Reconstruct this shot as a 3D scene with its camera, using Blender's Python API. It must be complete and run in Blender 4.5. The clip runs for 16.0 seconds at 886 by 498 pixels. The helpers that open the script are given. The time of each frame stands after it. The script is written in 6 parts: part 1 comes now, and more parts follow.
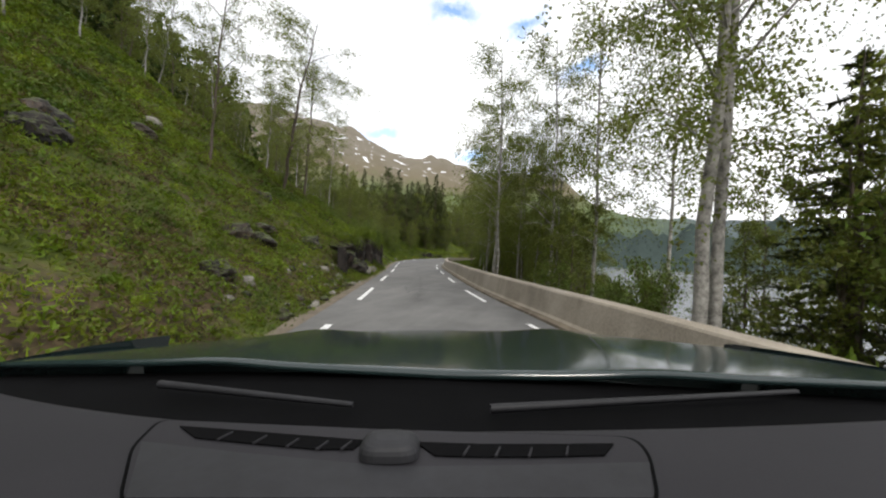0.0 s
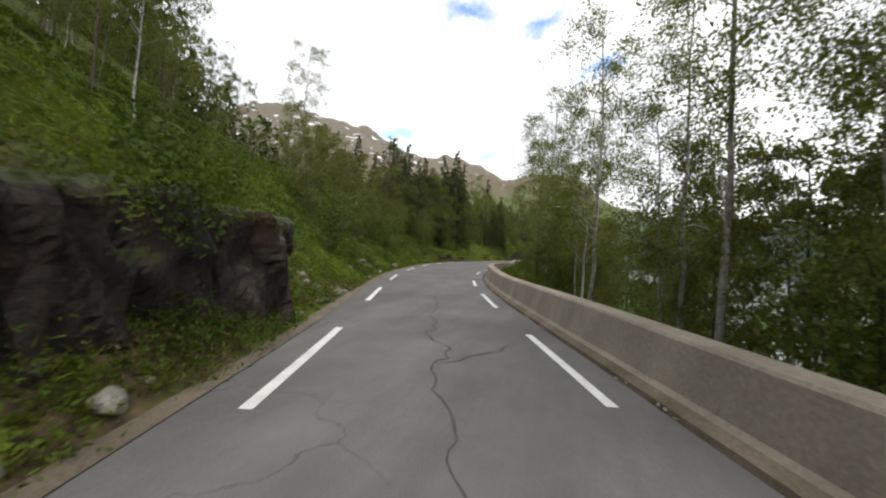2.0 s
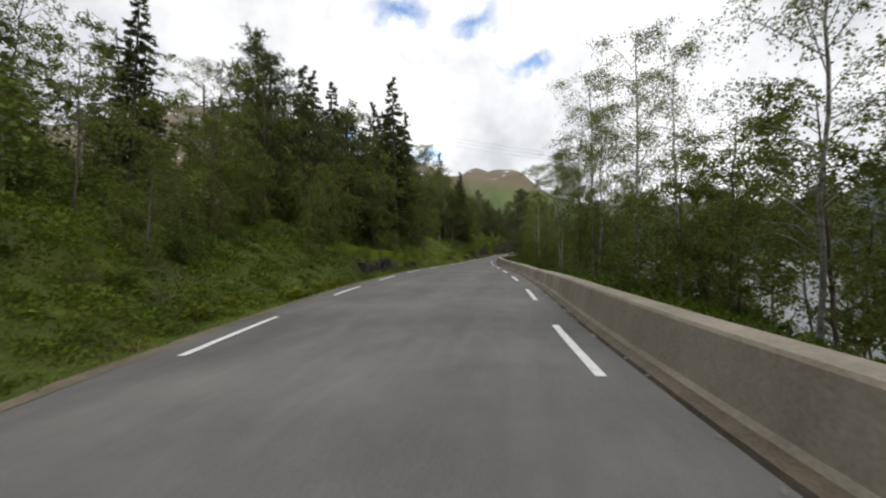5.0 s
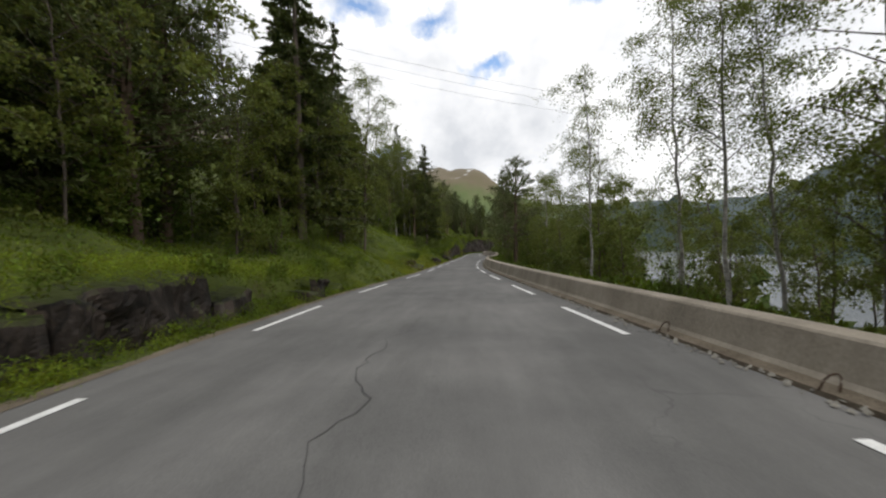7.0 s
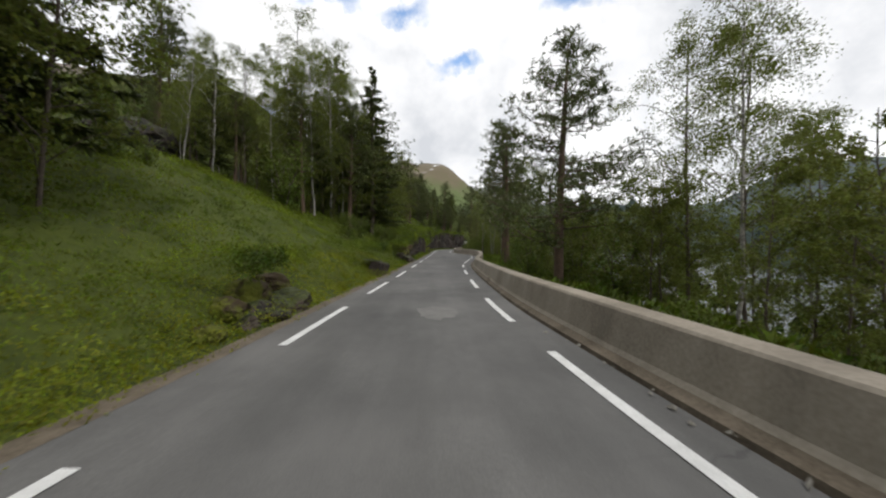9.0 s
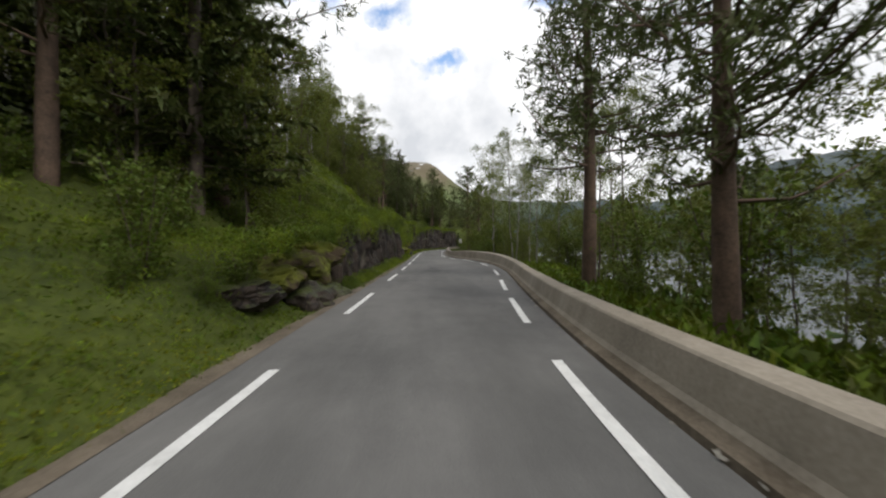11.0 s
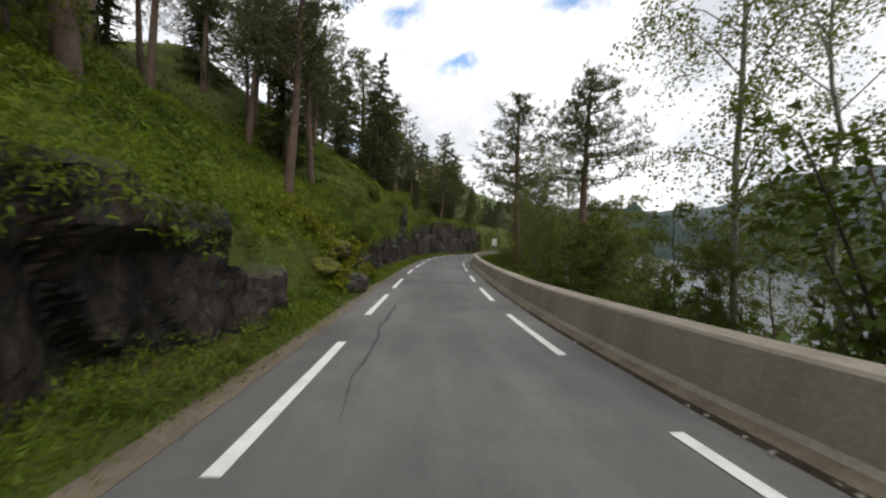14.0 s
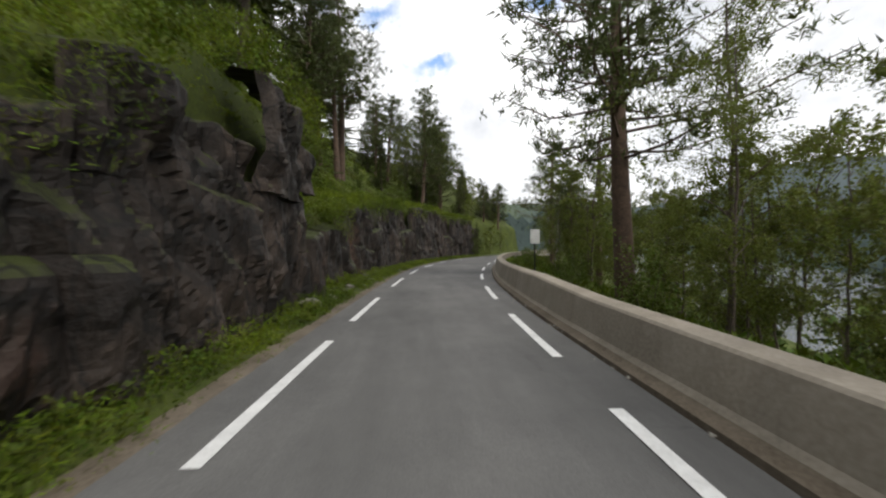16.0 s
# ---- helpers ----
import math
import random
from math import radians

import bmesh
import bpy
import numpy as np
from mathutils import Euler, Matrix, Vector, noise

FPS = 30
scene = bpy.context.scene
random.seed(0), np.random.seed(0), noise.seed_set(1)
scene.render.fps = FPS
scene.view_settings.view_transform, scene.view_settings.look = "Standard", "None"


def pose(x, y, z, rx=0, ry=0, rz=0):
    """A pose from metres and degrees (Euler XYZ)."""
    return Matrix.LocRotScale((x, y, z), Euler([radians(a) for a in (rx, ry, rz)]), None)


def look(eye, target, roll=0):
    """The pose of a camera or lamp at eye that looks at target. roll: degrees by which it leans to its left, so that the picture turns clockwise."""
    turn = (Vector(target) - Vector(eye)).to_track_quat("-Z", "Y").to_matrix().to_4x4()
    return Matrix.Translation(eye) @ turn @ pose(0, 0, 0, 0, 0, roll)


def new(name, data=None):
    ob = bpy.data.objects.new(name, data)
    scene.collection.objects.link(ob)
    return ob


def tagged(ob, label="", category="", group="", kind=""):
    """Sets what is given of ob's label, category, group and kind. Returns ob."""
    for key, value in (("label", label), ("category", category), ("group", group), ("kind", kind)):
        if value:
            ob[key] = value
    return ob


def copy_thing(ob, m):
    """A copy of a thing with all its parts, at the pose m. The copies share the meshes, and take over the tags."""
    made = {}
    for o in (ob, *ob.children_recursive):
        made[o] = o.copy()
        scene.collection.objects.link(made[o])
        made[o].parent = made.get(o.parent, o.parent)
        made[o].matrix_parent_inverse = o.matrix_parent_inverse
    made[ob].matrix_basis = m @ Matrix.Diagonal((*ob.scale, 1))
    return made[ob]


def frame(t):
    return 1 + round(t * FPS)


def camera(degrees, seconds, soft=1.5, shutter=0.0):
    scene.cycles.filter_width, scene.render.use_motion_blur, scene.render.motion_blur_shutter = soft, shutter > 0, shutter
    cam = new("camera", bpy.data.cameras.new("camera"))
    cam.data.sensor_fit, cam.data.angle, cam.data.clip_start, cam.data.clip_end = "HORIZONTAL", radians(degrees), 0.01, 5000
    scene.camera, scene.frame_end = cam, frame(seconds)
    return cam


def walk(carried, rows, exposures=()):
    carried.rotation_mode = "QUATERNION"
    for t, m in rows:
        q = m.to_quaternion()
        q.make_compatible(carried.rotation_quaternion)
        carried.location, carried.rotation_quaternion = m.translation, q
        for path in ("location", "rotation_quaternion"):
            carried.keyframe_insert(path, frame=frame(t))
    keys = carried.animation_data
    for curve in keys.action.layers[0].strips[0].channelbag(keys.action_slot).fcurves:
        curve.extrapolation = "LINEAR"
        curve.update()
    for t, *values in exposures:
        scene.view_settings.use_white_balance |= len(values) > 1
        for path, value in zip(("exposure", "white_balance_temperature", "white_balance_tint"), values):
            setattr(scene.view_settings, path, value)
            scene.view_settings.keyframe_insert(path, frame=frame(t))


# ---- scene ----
# The camera: seconds, x, y, z, yaw (to the left), pitch (up), roll (leaning left).
PATH = [
    (0, 0.000, 0.000, 1.261, 15.22, 0.38, 2.93),
    (0.5, -1.598, 4.701, 1.265, 16.97, 0.25, 2.71),
    (1, -3.193, 9.147, 1.227, 18.05, -0.00, 3.11),
    (1.5, -4.499, 13.008, 1.238, 18.10, 0.31, 3.12),
    (2, -6.007, 17.150, 1.245, 17.29, 0.29, 3.50),
    (2.5, -7.403, 20.973, 1.241, 16.76, -0.40, 3.31),
    (3, -8.644, 25.112, 1.231, 15.82, -0.22, 2.66),
    (3.5, -9.712, 29.099, 1.265, 14.20, 0.51, 1.30),
    (4, -10.372, 32.871, 1.276, 12.83, 0.56, -0.28),
    (4.5, -11.302, 36.752, 1.267, 11.40, 0.43, -0.60),
    (5, -12.126, 40.680, 1.258, 9.65, 0.31, -0.91),
    (5.5, -12.830, 44.653, 1.249, 7.83, 0.19, -1.23),
    (6, -13.417, 48.668, 1.240, 6.19, 0.07, -1.54),
    (6.5, -13.905, 52.719, 1.230, 4.98, -0.06, -1.86),
    (7, -14.331, 56.452, 1.267, 4.10, 0.11, -1.82),
    (7.5, -14.654, 60.864, 1.245, 2.67, -0.17, -2.18),
    (8, -14.934, 65.553, 1.264, 1.25, -0.05, -2.20),
    (8.5, -15.050, 70.121, 1.268, 0.15, -0.59, -1.21),
    (9, -15.094, 74.429, 1.218, -1.40, -0.68, 0.20),
    (9.5, -15.053, 78.949, 1.219, -2.27, -0.72, -0.09),
    (10, -14.955, 83.613, 1.221, -2.82, -0.76, -0.38),
    (10.5, -14.821, 88.424, 1.222, -3.10, -0.79, -0.66),
    (11, -14.668, 93.380, 1.224, -3.20, -0.83, -0.95),
    (11.5, -14.509, 98.482, 1.225, -3.17, -0.87, -1.24),
    (12, -14.348, 103.800, 1.254, -3.25, 0.20, -0.67),
    (12.5, -14.249, 108.819, 1.259, -3.00, -0.24, 0.22),
    (13, -14.181, 113.591, 1.270, -2.74, -0.28, 0.59),
    (13.5, -14.162, 118.448, 1.259, -2.50, -0.39, 0.90),
    (14, -14.111, 122.964, 1.258, -2.22, -0.63, 1.34),
    (14.5, -14.004, 127.493, 1.230, -2.01, -0.68, 0.98),
    (15, -13.988, 132.205, 1.264, -2.42, -0.25, -0.81),
    (15.5, -13.919, 136.711, 1.258, -3.60, -0.14, -0.18),
    (16, -13.545, 141.128, 1.215, -4.84, -0.46, -0.51),
]


def eye_pose(x, y, z, yaw, pitch, roll):
    a, b = radians(yaw), radians(pitch)
    ahead = Vector((-math.sin(a) * math.cos(b), math.cos(a) * math.cos(b), math.sin(b)))
    eye = Vector((x, y, z))
    return look(eye, eye + 2 * ahead, roll)


cam = camera(98.7, 16.0, soft=2.2, shutter=0.1)
rows = [(t, eye_pose(*row)) for t, *row in PATH]
rows.insert(1, (1 / 30, rows[0][1]))                     # the car is still just at the start
walk(cam, rows, exposures=[(0.0, 0.40), (1.6, 0.36), (3.0, 0.06), (4.2, -0.04), (9.0, -0.04), (11.5, 0.0), (13.5, 0.02), (14.5, 0.14), (16.0, 0.12)])

# ---------------------------------------------------------------- light
SUN_AZ, SUN_EL = radians(150), radians(48)      # azimuth clockwise from +y
world = bpy.data.worlds.new("sky")
scene.world = world
world.use_nodes = True
wt = world.node_tree
wt.nodes.clear()


def wnode(kind, **inputs):
    n = wt.nodes.new(kind)
    for k, v in inputs.items():
        n.inputs[k.replace("_", " ")].default_value = v
    return n


def sky():
    link = wt.links.new
    out, bg = wnode("ShaderNodeOutputWorld"), wnode("ShaderNodeBackground", Strength=1.0)
    air = wnode("ShaderNodeTexSky")
    air.sky_type, air.sun_disc = "NISHITA", False
    air.sun_elevation, air.sun_rotation = SUN_EL, SUN_AZ
    dim = wnode("ShaderNodeMix")
    dim.data_type, dim.blend_type = "RGBA", "MULTIPLY"
    dim.inputs[0].default_value = 1.0
    dim.inputs[7].default_value = (0.27, 0.27, 0.27, 1)
    link(air.outputs[0], dim.inputs[6])
    co = wnode("ShaderNodeTexCoord")
    big = wnode("ShaderNodeTexNoise", Scale=2.6, Detail=7.0, Roughness=0.58)
    link(co.outputs["Generated"], big.inputs["Vector"])
    # wind-torn gaps in the cloud, blue shows through
    wob = wnode("ShaderNodeTexNoise", Scale=9.0, Detail=5.0, Roughness=0.6)
    link(co.outputs["Generated"], wob.inputs["Vector"])
    off = wnode("ShaderNodeVectorMath")
    off.operation = "MULTIPLY_ADD"
    off.inputs[1].default_value = (0.16, 0.16, 0.16)
    link(wob.outputs["Color"], off.inputs[0])
    link(co.outputs["Generated"], off.inputs[2])
    gap = None
    for (x, y, z), r in GAPS:
        d = Vector((x, y, z)).normalized() + Vector((0.08, 0.08, 0.08))
        sep = wnode("ShaderNodeVectorMath")
        sep.operation = "SUBTRACT"
        link(off.outputs[0], sep.inputs[0])
        sep.inputs[1].default_value = d
        sq = wnode("ShaderNodeVectorMath")
        sq.operation = "MULTIPLY"
        link(sep.outputs[0], sq.inputs[0])
        sq.inputs[1].default_value = (1.0, 1.0, 2.6)
        far = wnode("ShaderNodeVectorMath")
        far.operation = "LENGTH"
        link(sq.outputs[0], far.inputs[0])
        m = wnode("ShaderNodeMapRange")
        m.inputs["From Min"].default_value, m.inputs["From Max"].default_value = r * 0.3, r * 1.2
        m.inputs["To Min"].default_value, m.inputs["To Max"].default_value = 1.0, 0.0
        link(far.outputs["Value"], m.inputs["Value"])
        if gap is None:
            gap = m.outputs[0]
        else:
            mx = wnode("ShaderNodeMath")
            mx.operation = "MAXIMUM"
            link(gap, mx.inputs[0])
            link(m.outputs[0], mx.inputs[1])
            gap = mx.outputs[0]
    shade = wnode("ShaderNodeValToRGB")
    e = shade.color_ramp.elements
    e[0].position, e[0].color = 0.35, (0.72, 0.745, 0.79, 1)
    e[1].position, e[1].color = 0.54, (1.16, 1.16, 1.17, 1)
    link(big.outputs["Fac"], shade.inputs["Fac"])
    mix = wnode("ShaderNodeMix")
    mix.data_type = "RGBA"
    link(gap, mix.inputs[0])
    link(shade.outputs[0], mix.inputs[6])
    link(dim.outputs[2], mix.inputs[7])
    link(mix.outputs[2], bg.inputs["Color"])
    link(bg.outputs[0], out.inputs[0])


GAPS = [((-1189, 4262, 2717), 0.075), ((250, 4015, 1860), 0.06), ((-300, 4114, 2480), 0.065), ((1550, 4000, 2700), 0.085),
        ((-1900, 4000, 1300), 0.07), ((-900, 4200, 1050), 0.05)]
sky()
sun = new("sun", bpy.data.lights.new("sun", "SUN"))
sun.data.energy, sun.data.angle, sun.data.color = 1.5, radians(12), (1.0, 0.96, 0.88)
sd = Vector((math.sin(SUN_AZ) * math.cos(SUN_EL), math.cos(SUN_AZ) * math.cos(SUN_EL), math.sin(SUN_EL)))
sun.matrix_world = look(sd * 100, (0, 0, 0))


# ---------------------------------------------------------------- materials
def material(name, low, high, rough=0.8, scale=6.0, fine=60.0, bump=0.3, metal=0.0, translucent=0.0, per="", spread=0.25, spec=0.3, dist=0.02, ramp_at=(0.38, 0.7)):
    """Two colours mixed by a coarse and a fine noise, with relief; per: 'object' or 'island' varies brightness."""
    m = bpy.data.materials.new(name)
    m.use_nodes = True
    nt = m.node_tree
    link = nt.links.new
    p = nt.nodes["Principled BSDF"]
    co = nt.nodes.new("ShaderNodeTexCoord")
    a, b = nt.nodes.new("ShaderNodeTexNoise"), nt.nodes.new("ShaderNodeTexNoise")
    for n, s in ((a, scale), (b, fine)):
        n.inputs["Scale"].default_value, n.inputs["Detail"].default_value, n.inputs["Roughness"].default_value = s, 6.0, 0.62
        link(co.outputs["Object"], n.inputs["Vector"])
    add = nt.nodes.new("ShaderNodeMath")
    add.operation = "MULTIPLY_ADD"
    add.inputs[1].default_value = 0.5
    link(b.outputs["Fac"], add.inputs[0])
    half = nt.nodes.new("ShaderNodeMath")
    half.operation = "MULTIPLY"
    half.inputs[1].default_value = 0.6
    link(a.outputs["Fac"], half.inputs[0])
    link(half.outputs[0], add.inputs[2])
    ramp = nt.nodes.new("ShaderNodeValToRGB")
    ramp.color_ramp.elements[0].position, ramp.color_ramp.elements[0].color = ramp_at[0], (*low, 1)
    ramp.color_ramp.elements[1].position, ramp.color_ramp.elements[1].color = ramp_at[1], (*high, 1)
    link(add.outputs[0], ramp.inputs["Fac"])
    colour = ramp.outputs[0]
    if per:
        if per == "object":
            r = nt.nodes.new("ShaderNodeObjectInfo").outputs["Random"]
        else:
            r = nt.nodes.new("ShaderNodeNewGeometry").outputs["Random Per Island"]
        hsv = nt.nodes.new("ShaderNodeHueSaturation")
        v = nt.nodes.new("ShaderNodeMapRange")
        v.inputs["To Min"].default_value, v.inputs["To Max"].default_value = 1 - spread, 1 + spread
        h = nt.nodes.new("ShaderNodeMapRange")
        h.inputs["To Min"].default_value, h.inputs["To Max"].default_value = 0.5 - 0.06 * spread, 0.5 + 0.06 * spread
        link(r, v.inputs["Value"]), link(r, h.inputs["Value"])
        link(v.outputs[0], hsv.inputs["Value"]), link(h.outputs[0], hsv.inputs["Hue"])
        link(colour, hsv.inputs["Color"])
        colour = hsv.outputs[0]
    link(colour, p.inputs["Base Color"])
    p.inputs["Roughness"].default_value, p.inputs["Metallic"].default_value = rough, metal
    p.inputs["Specular IOR Level"].default_value = spec
    if bump:
        bm = nt.nodes.new("ShaderNodeBump")
        bm.inputs["Strength"].default_value, bm.inputs["Distance"].default_value = bump, dist
        link(add.outputs[0], bm.inputs["Height"])
        link(bm.outputs[0], p.inputs["Normal"])
    if translucent:
        t = nt.nodes.new("ShaderNodeBsdfTranslucent")
        mix = nt.nodes.new("ShaderNodeMixShader")
        mix.inputs[0].default_value = translucent
        link(colour, t.inputs["Color"])
        link(p.outputs[0], mix.inputs[1]), link(t.outputs[0], mix.inputs[2])
        link(mix.outputs[0], nt.nodes["Material Output"].inputs["Surface"])
    return m


M = {
    "asphalt": material("asphalt", (0.085, 0.084, 0.083), (0.175, 0.171, 0.165), 0.85, 0.35, 90, 0.25, dist=0.006),
    "paint": material("road_paint", (0.55, 0.55, 0.54), (0.8, 0.8, 0.79), 0.7, 4, 50, 0.2, dist=0.004),
    "concrete": material("concrete", (0.2, 0.172, 0.135), (0.38, 0.335, 0.275), 0.9, 0.8, 30, 0.25, dist=0.01),
    # dark brown stone, its colour lowered further for the shade of overhanging trees
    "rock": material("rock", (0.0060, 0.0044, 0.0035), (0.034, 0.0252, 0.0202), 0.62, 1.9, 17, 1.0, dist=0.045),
    "palerock": material("pale_stone", (0.09, 0.083, 0.072), (0.26, 0.245, 0.215), 0.9, 3, 20, 0.5, dist=0.03, per="object"),
    "soil": material("soil", (0.028, 0.04, 0.008), (0.08, 0.1, 0.014), 0.95, 0.7, 9, 0.6, dist=0.05),
    "gravel": material("gravel", (0.075, 0.06, 0.042), (0.2, 0.165, 0.125), 0.95, 2, 40, 0.5, dist=0.02),
    "moss": material("moss", (0.035, 0.042, 0.008), (0.13, 0.14, 0.018), 0.95, 2.5, 30, 0.8, dist=0.04),
    "yellowleaf": material("yellow_leaves", (0.115, 0.14, 0.008), (0.27, 0.285, 0.018), 0.6, 0.6, 3, 0, translucent=0.4, per="island", spread=0.4),
    "grass": material("grass", (0.055, 0.085, 0.006), (0.2, 0.25, 0.013), 0.7, 0.5, 1.7, 0, ramp_at=(0.44, 0.66), translucent=0.35, per="island", spread=0.45),
    "fern": material("fern", (0.038, 0.064, 0.005), (0.13, 0.17, 0.011), 0.65, 0.5, 1.5, 0, ramp_at=(0.44, 0.66), translucent=0.35, per="island", spread=0.4),
    "heather": material("heather", (0.045, 0.036, 0.016), (0.12, 0.085, 0.035), 0.8, 0.3, 2, 0, translucent=0.2, per="island", spread=0.4),
    "birchleaf": material("birch_leaves", (0.092, 0.115, 0.02), (0.18, 0.2, 0.04), 0.5, 0.6, 3, 0, translucent=0.58, per="island", spread=0.4),
    "bushleaf": material("bush_leaves", (0.055, 0.088, 0.01), (0.13, 0.165, 0.022), 0.6, 0.6, 3, 0, translucent=0.35, per="island", spread=0.4),
    "needle": material("needles", (0.04, 0.054, 0.015), (0.105, 0.125, 0.034), 0.6, 0.6, 3, 0, translucent=0.25, per="island", spread=0.35),
    "bark": material("birch_bark", (0.05, 0.046, 0.042), (0.42, 0.4, 0.37), 0.85, 5, 18, 0.4, dist=0.01),
    "darkbark": material("dark_bark", (0.05, 0.04, 0.033), (0.14, 0.11, 0.09), 0.9, 5, 25, 0.6, dist=0.015),
    "pinebark": material("pine_bark", (0.05, 0.036, 0.028), (0.15, 0.1, 0.072), 0.9, 4, 22, 0.6, dist=0.02),
    "iron": material("rusty_iron", (0.03, 0.022, 0.018), (0.09, 0.05, 0.03), 0.8, 20, 90, 0.3),
    # far-shore forest green with the bluish tint of haze mixed into both colours
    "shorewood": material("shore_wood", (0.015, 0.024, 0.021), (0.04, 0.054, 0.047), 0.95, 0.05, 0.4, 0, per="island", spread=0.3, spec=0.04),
    "forest": material("far_forest", (0.03, 0.05, 0.014), (0.075, 0.10, 0.03), 0.9, 0.05, 0.4, 0, per="island", spread=0.4, spec=0.08),
}


def wear_asphalt():
    """Cracks and dark patches in the old asphalt."""
    nt = M["asphalt"].node_tree
    link = nt.links.new
    p = nt.nodes["Principled BSDF"]
    old = p.inputs["Base Color"].links[0].from_socket
    co = nt.nodes.new("ShaderNodeTexCoord")
    warp = nt.nodes.new("ShaderNodeTexNoise")
    warp.inputs["Scale"].default_value, warp.inputs["Detail"].default_value = 1.3, 5
    link(co.outputs["Object"], warp.inputs["Vector"])
    add = nt.nodes.new("ShaderNodeVectorMath")
    add.operation = "MULTIPLY_ADD"
    add.inputs[1].default_value = (0.9, 0.9, 0.9)
    link(warp.outputs["Color"], add.inputs[0]), link(co.outputs["Object"], add.inputs[2])
    vo = nt.nodes.new("ShaderNodeTexVoronoi")
    vo.feature = "DISTANCE_TO_EDGE"
    vo.inputs["Scale"].default_value = 0.85
    link(add.outputs[0], vo.inputs["Vector"])
    thin = nt.nodes.new("ShaderNodeMapRange")
    thin.inputs["From Min"].default_value, thin.inputs["From Max"].default_value = 0.004, 0.014
    thin.inputs["To Min"].default_value, thin.inputs["To Max"].default_value = 1.0, 0.0
    link(vo.outputs["Distance"], thin.inputs["Value"])
    where = nt.nodes.new("ShaderNodeTexNoise")
    where.inputs["Scale"].default_value, where.inputs["Detail"].default_value = 0.13, 3
    link(co.outputs["Object"], where.inputs["Vector"])
    some = nt.nodes.new("ShaderNodeMapRange")
    some.inputs["From Min"].default_value, some.inputs["From Max"].default_value = 0.58, 0.68
    link(where.outputs["Fac"], some.inputs["Value"])
    both = nt.nodes.new("ShaderNodeMath")
    both.operation = "MULTIPLY"
    link(thin.outputs[0], both.inputs[0]), link(some.outputs[0], both.inputs[1])
    mix = nt.nodes.new("ShaderNodeMix")
    mix.data_type = "RGBA"
    link(both.outputs[0], mix.inputs[0]), link(old, mix.inputs[6])
    mix.inputs[7].default_value = (0.045, 0.045, 0.045, 1)
    link(mix.outputs[2], p.inputs["Base Color"])


def weather_rock():
    """Pale lichen-grey patches, rusty stains and moss on the level ledges."""
    nt = M["rock"].node_tree
    link = nt.links.new
    p = nt.nodes["Principled BSDF"]
    colour = p.inputs["Base Color"].links[0].from_socket
    geo = nt.nodes.new("ShaderNodeNewGeometry")
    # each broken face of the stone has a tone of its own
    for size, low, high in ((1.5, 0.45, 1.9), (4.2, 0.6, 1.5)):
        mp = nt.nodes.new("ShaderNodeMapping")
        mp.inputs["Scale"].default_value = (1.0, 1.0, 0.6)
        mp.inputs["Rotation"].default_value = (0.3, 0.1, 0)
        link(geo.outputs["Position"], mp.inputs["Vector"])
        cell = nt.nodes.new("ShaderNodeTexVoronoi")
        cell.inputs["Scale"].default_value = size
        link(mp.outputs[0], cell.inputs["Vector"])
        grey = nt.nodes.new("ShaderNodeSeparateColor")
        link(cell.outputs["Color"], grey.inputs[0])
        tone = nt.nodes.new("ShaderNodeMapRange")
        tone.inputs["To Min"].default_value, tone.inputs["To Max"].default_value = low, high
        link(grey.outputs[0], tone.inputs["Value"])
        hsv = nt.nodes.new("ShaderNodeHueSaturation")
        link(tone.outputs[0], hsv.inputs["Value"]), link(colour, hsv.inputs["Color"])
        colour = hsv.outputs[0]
    for scale, lo, hi, tint in ((1.3, 0.6, 0.72, (0.12, 0.105, 0.09, 1)), (0.7, 0.58, 0.7, (0.07, 0.038, 0.027, 1)), (0.9, 0.6, 0.72, (0.045, 0.05, 0.014, 1)), (5.0, 0.69, 0.75, (0.22, 0.2, 0.175, 1))):
        mp = nt.nodes.new("ShaderNodeMapping")
        mp.inputs["Scale"].default_value = (1.0, 1.0, 0.55)
        mp.inputs["Location"].default_value = (scale * 9, 0, 0)
        link(geo.outputs["Position"], mp.inputs["Vector"])
        n = nt.nodes.new("ShaderNodeTexNoise")
        n.inputs["Scale"].default_value, n.inputs["Detail"].default_value, n.inputs["Roughness"].default_value = scale, 8, 0.7
        link(mp.outputs[0], n.inputs["Vector"])
        r = nt.nodes.new("ShaderNodeMapRange")
        r.inputs["From Min"].default_value, r.inputs["From Max"].default_value = lo, hi
        link(n.outputs["Fac"], r.inputs["Value"])
        mix = nt.nodes.new("ShaderNodeMix")
        mix.data_type = "RGBA"
        link(r.outputs[0], mix.inputs[0]), link(colour, mix.inputs[6])
        mix.inputs[7].default_value = tint
        colour = mix.outputs[2]
    sep = nt.nodes.new("ShaderNodeSeparateXYZ")
    link(geo.outputs["Normal"], sep.inputs[0])
    r = nt.nodes.new("ShaderNodeMapRange")
    r.inputs["From Min"].default_value, r.inputs["From Max"].default_value = 0.55, 0.85
    link(sep.outputs["Z"], r.inputs["Value"])
    mix = nt.nodes.new("ShaderNodeMix")
    mix.data_type = "RGBA"
    link(r.outputs[0], mix.inputs[0]), link(colour, mix.inputs[6])
    mix.inputs[7].default_value = (0.042, 0.052, 0.011, 1)
    link(mix.outputs[2], p.inputs["Base Color"])


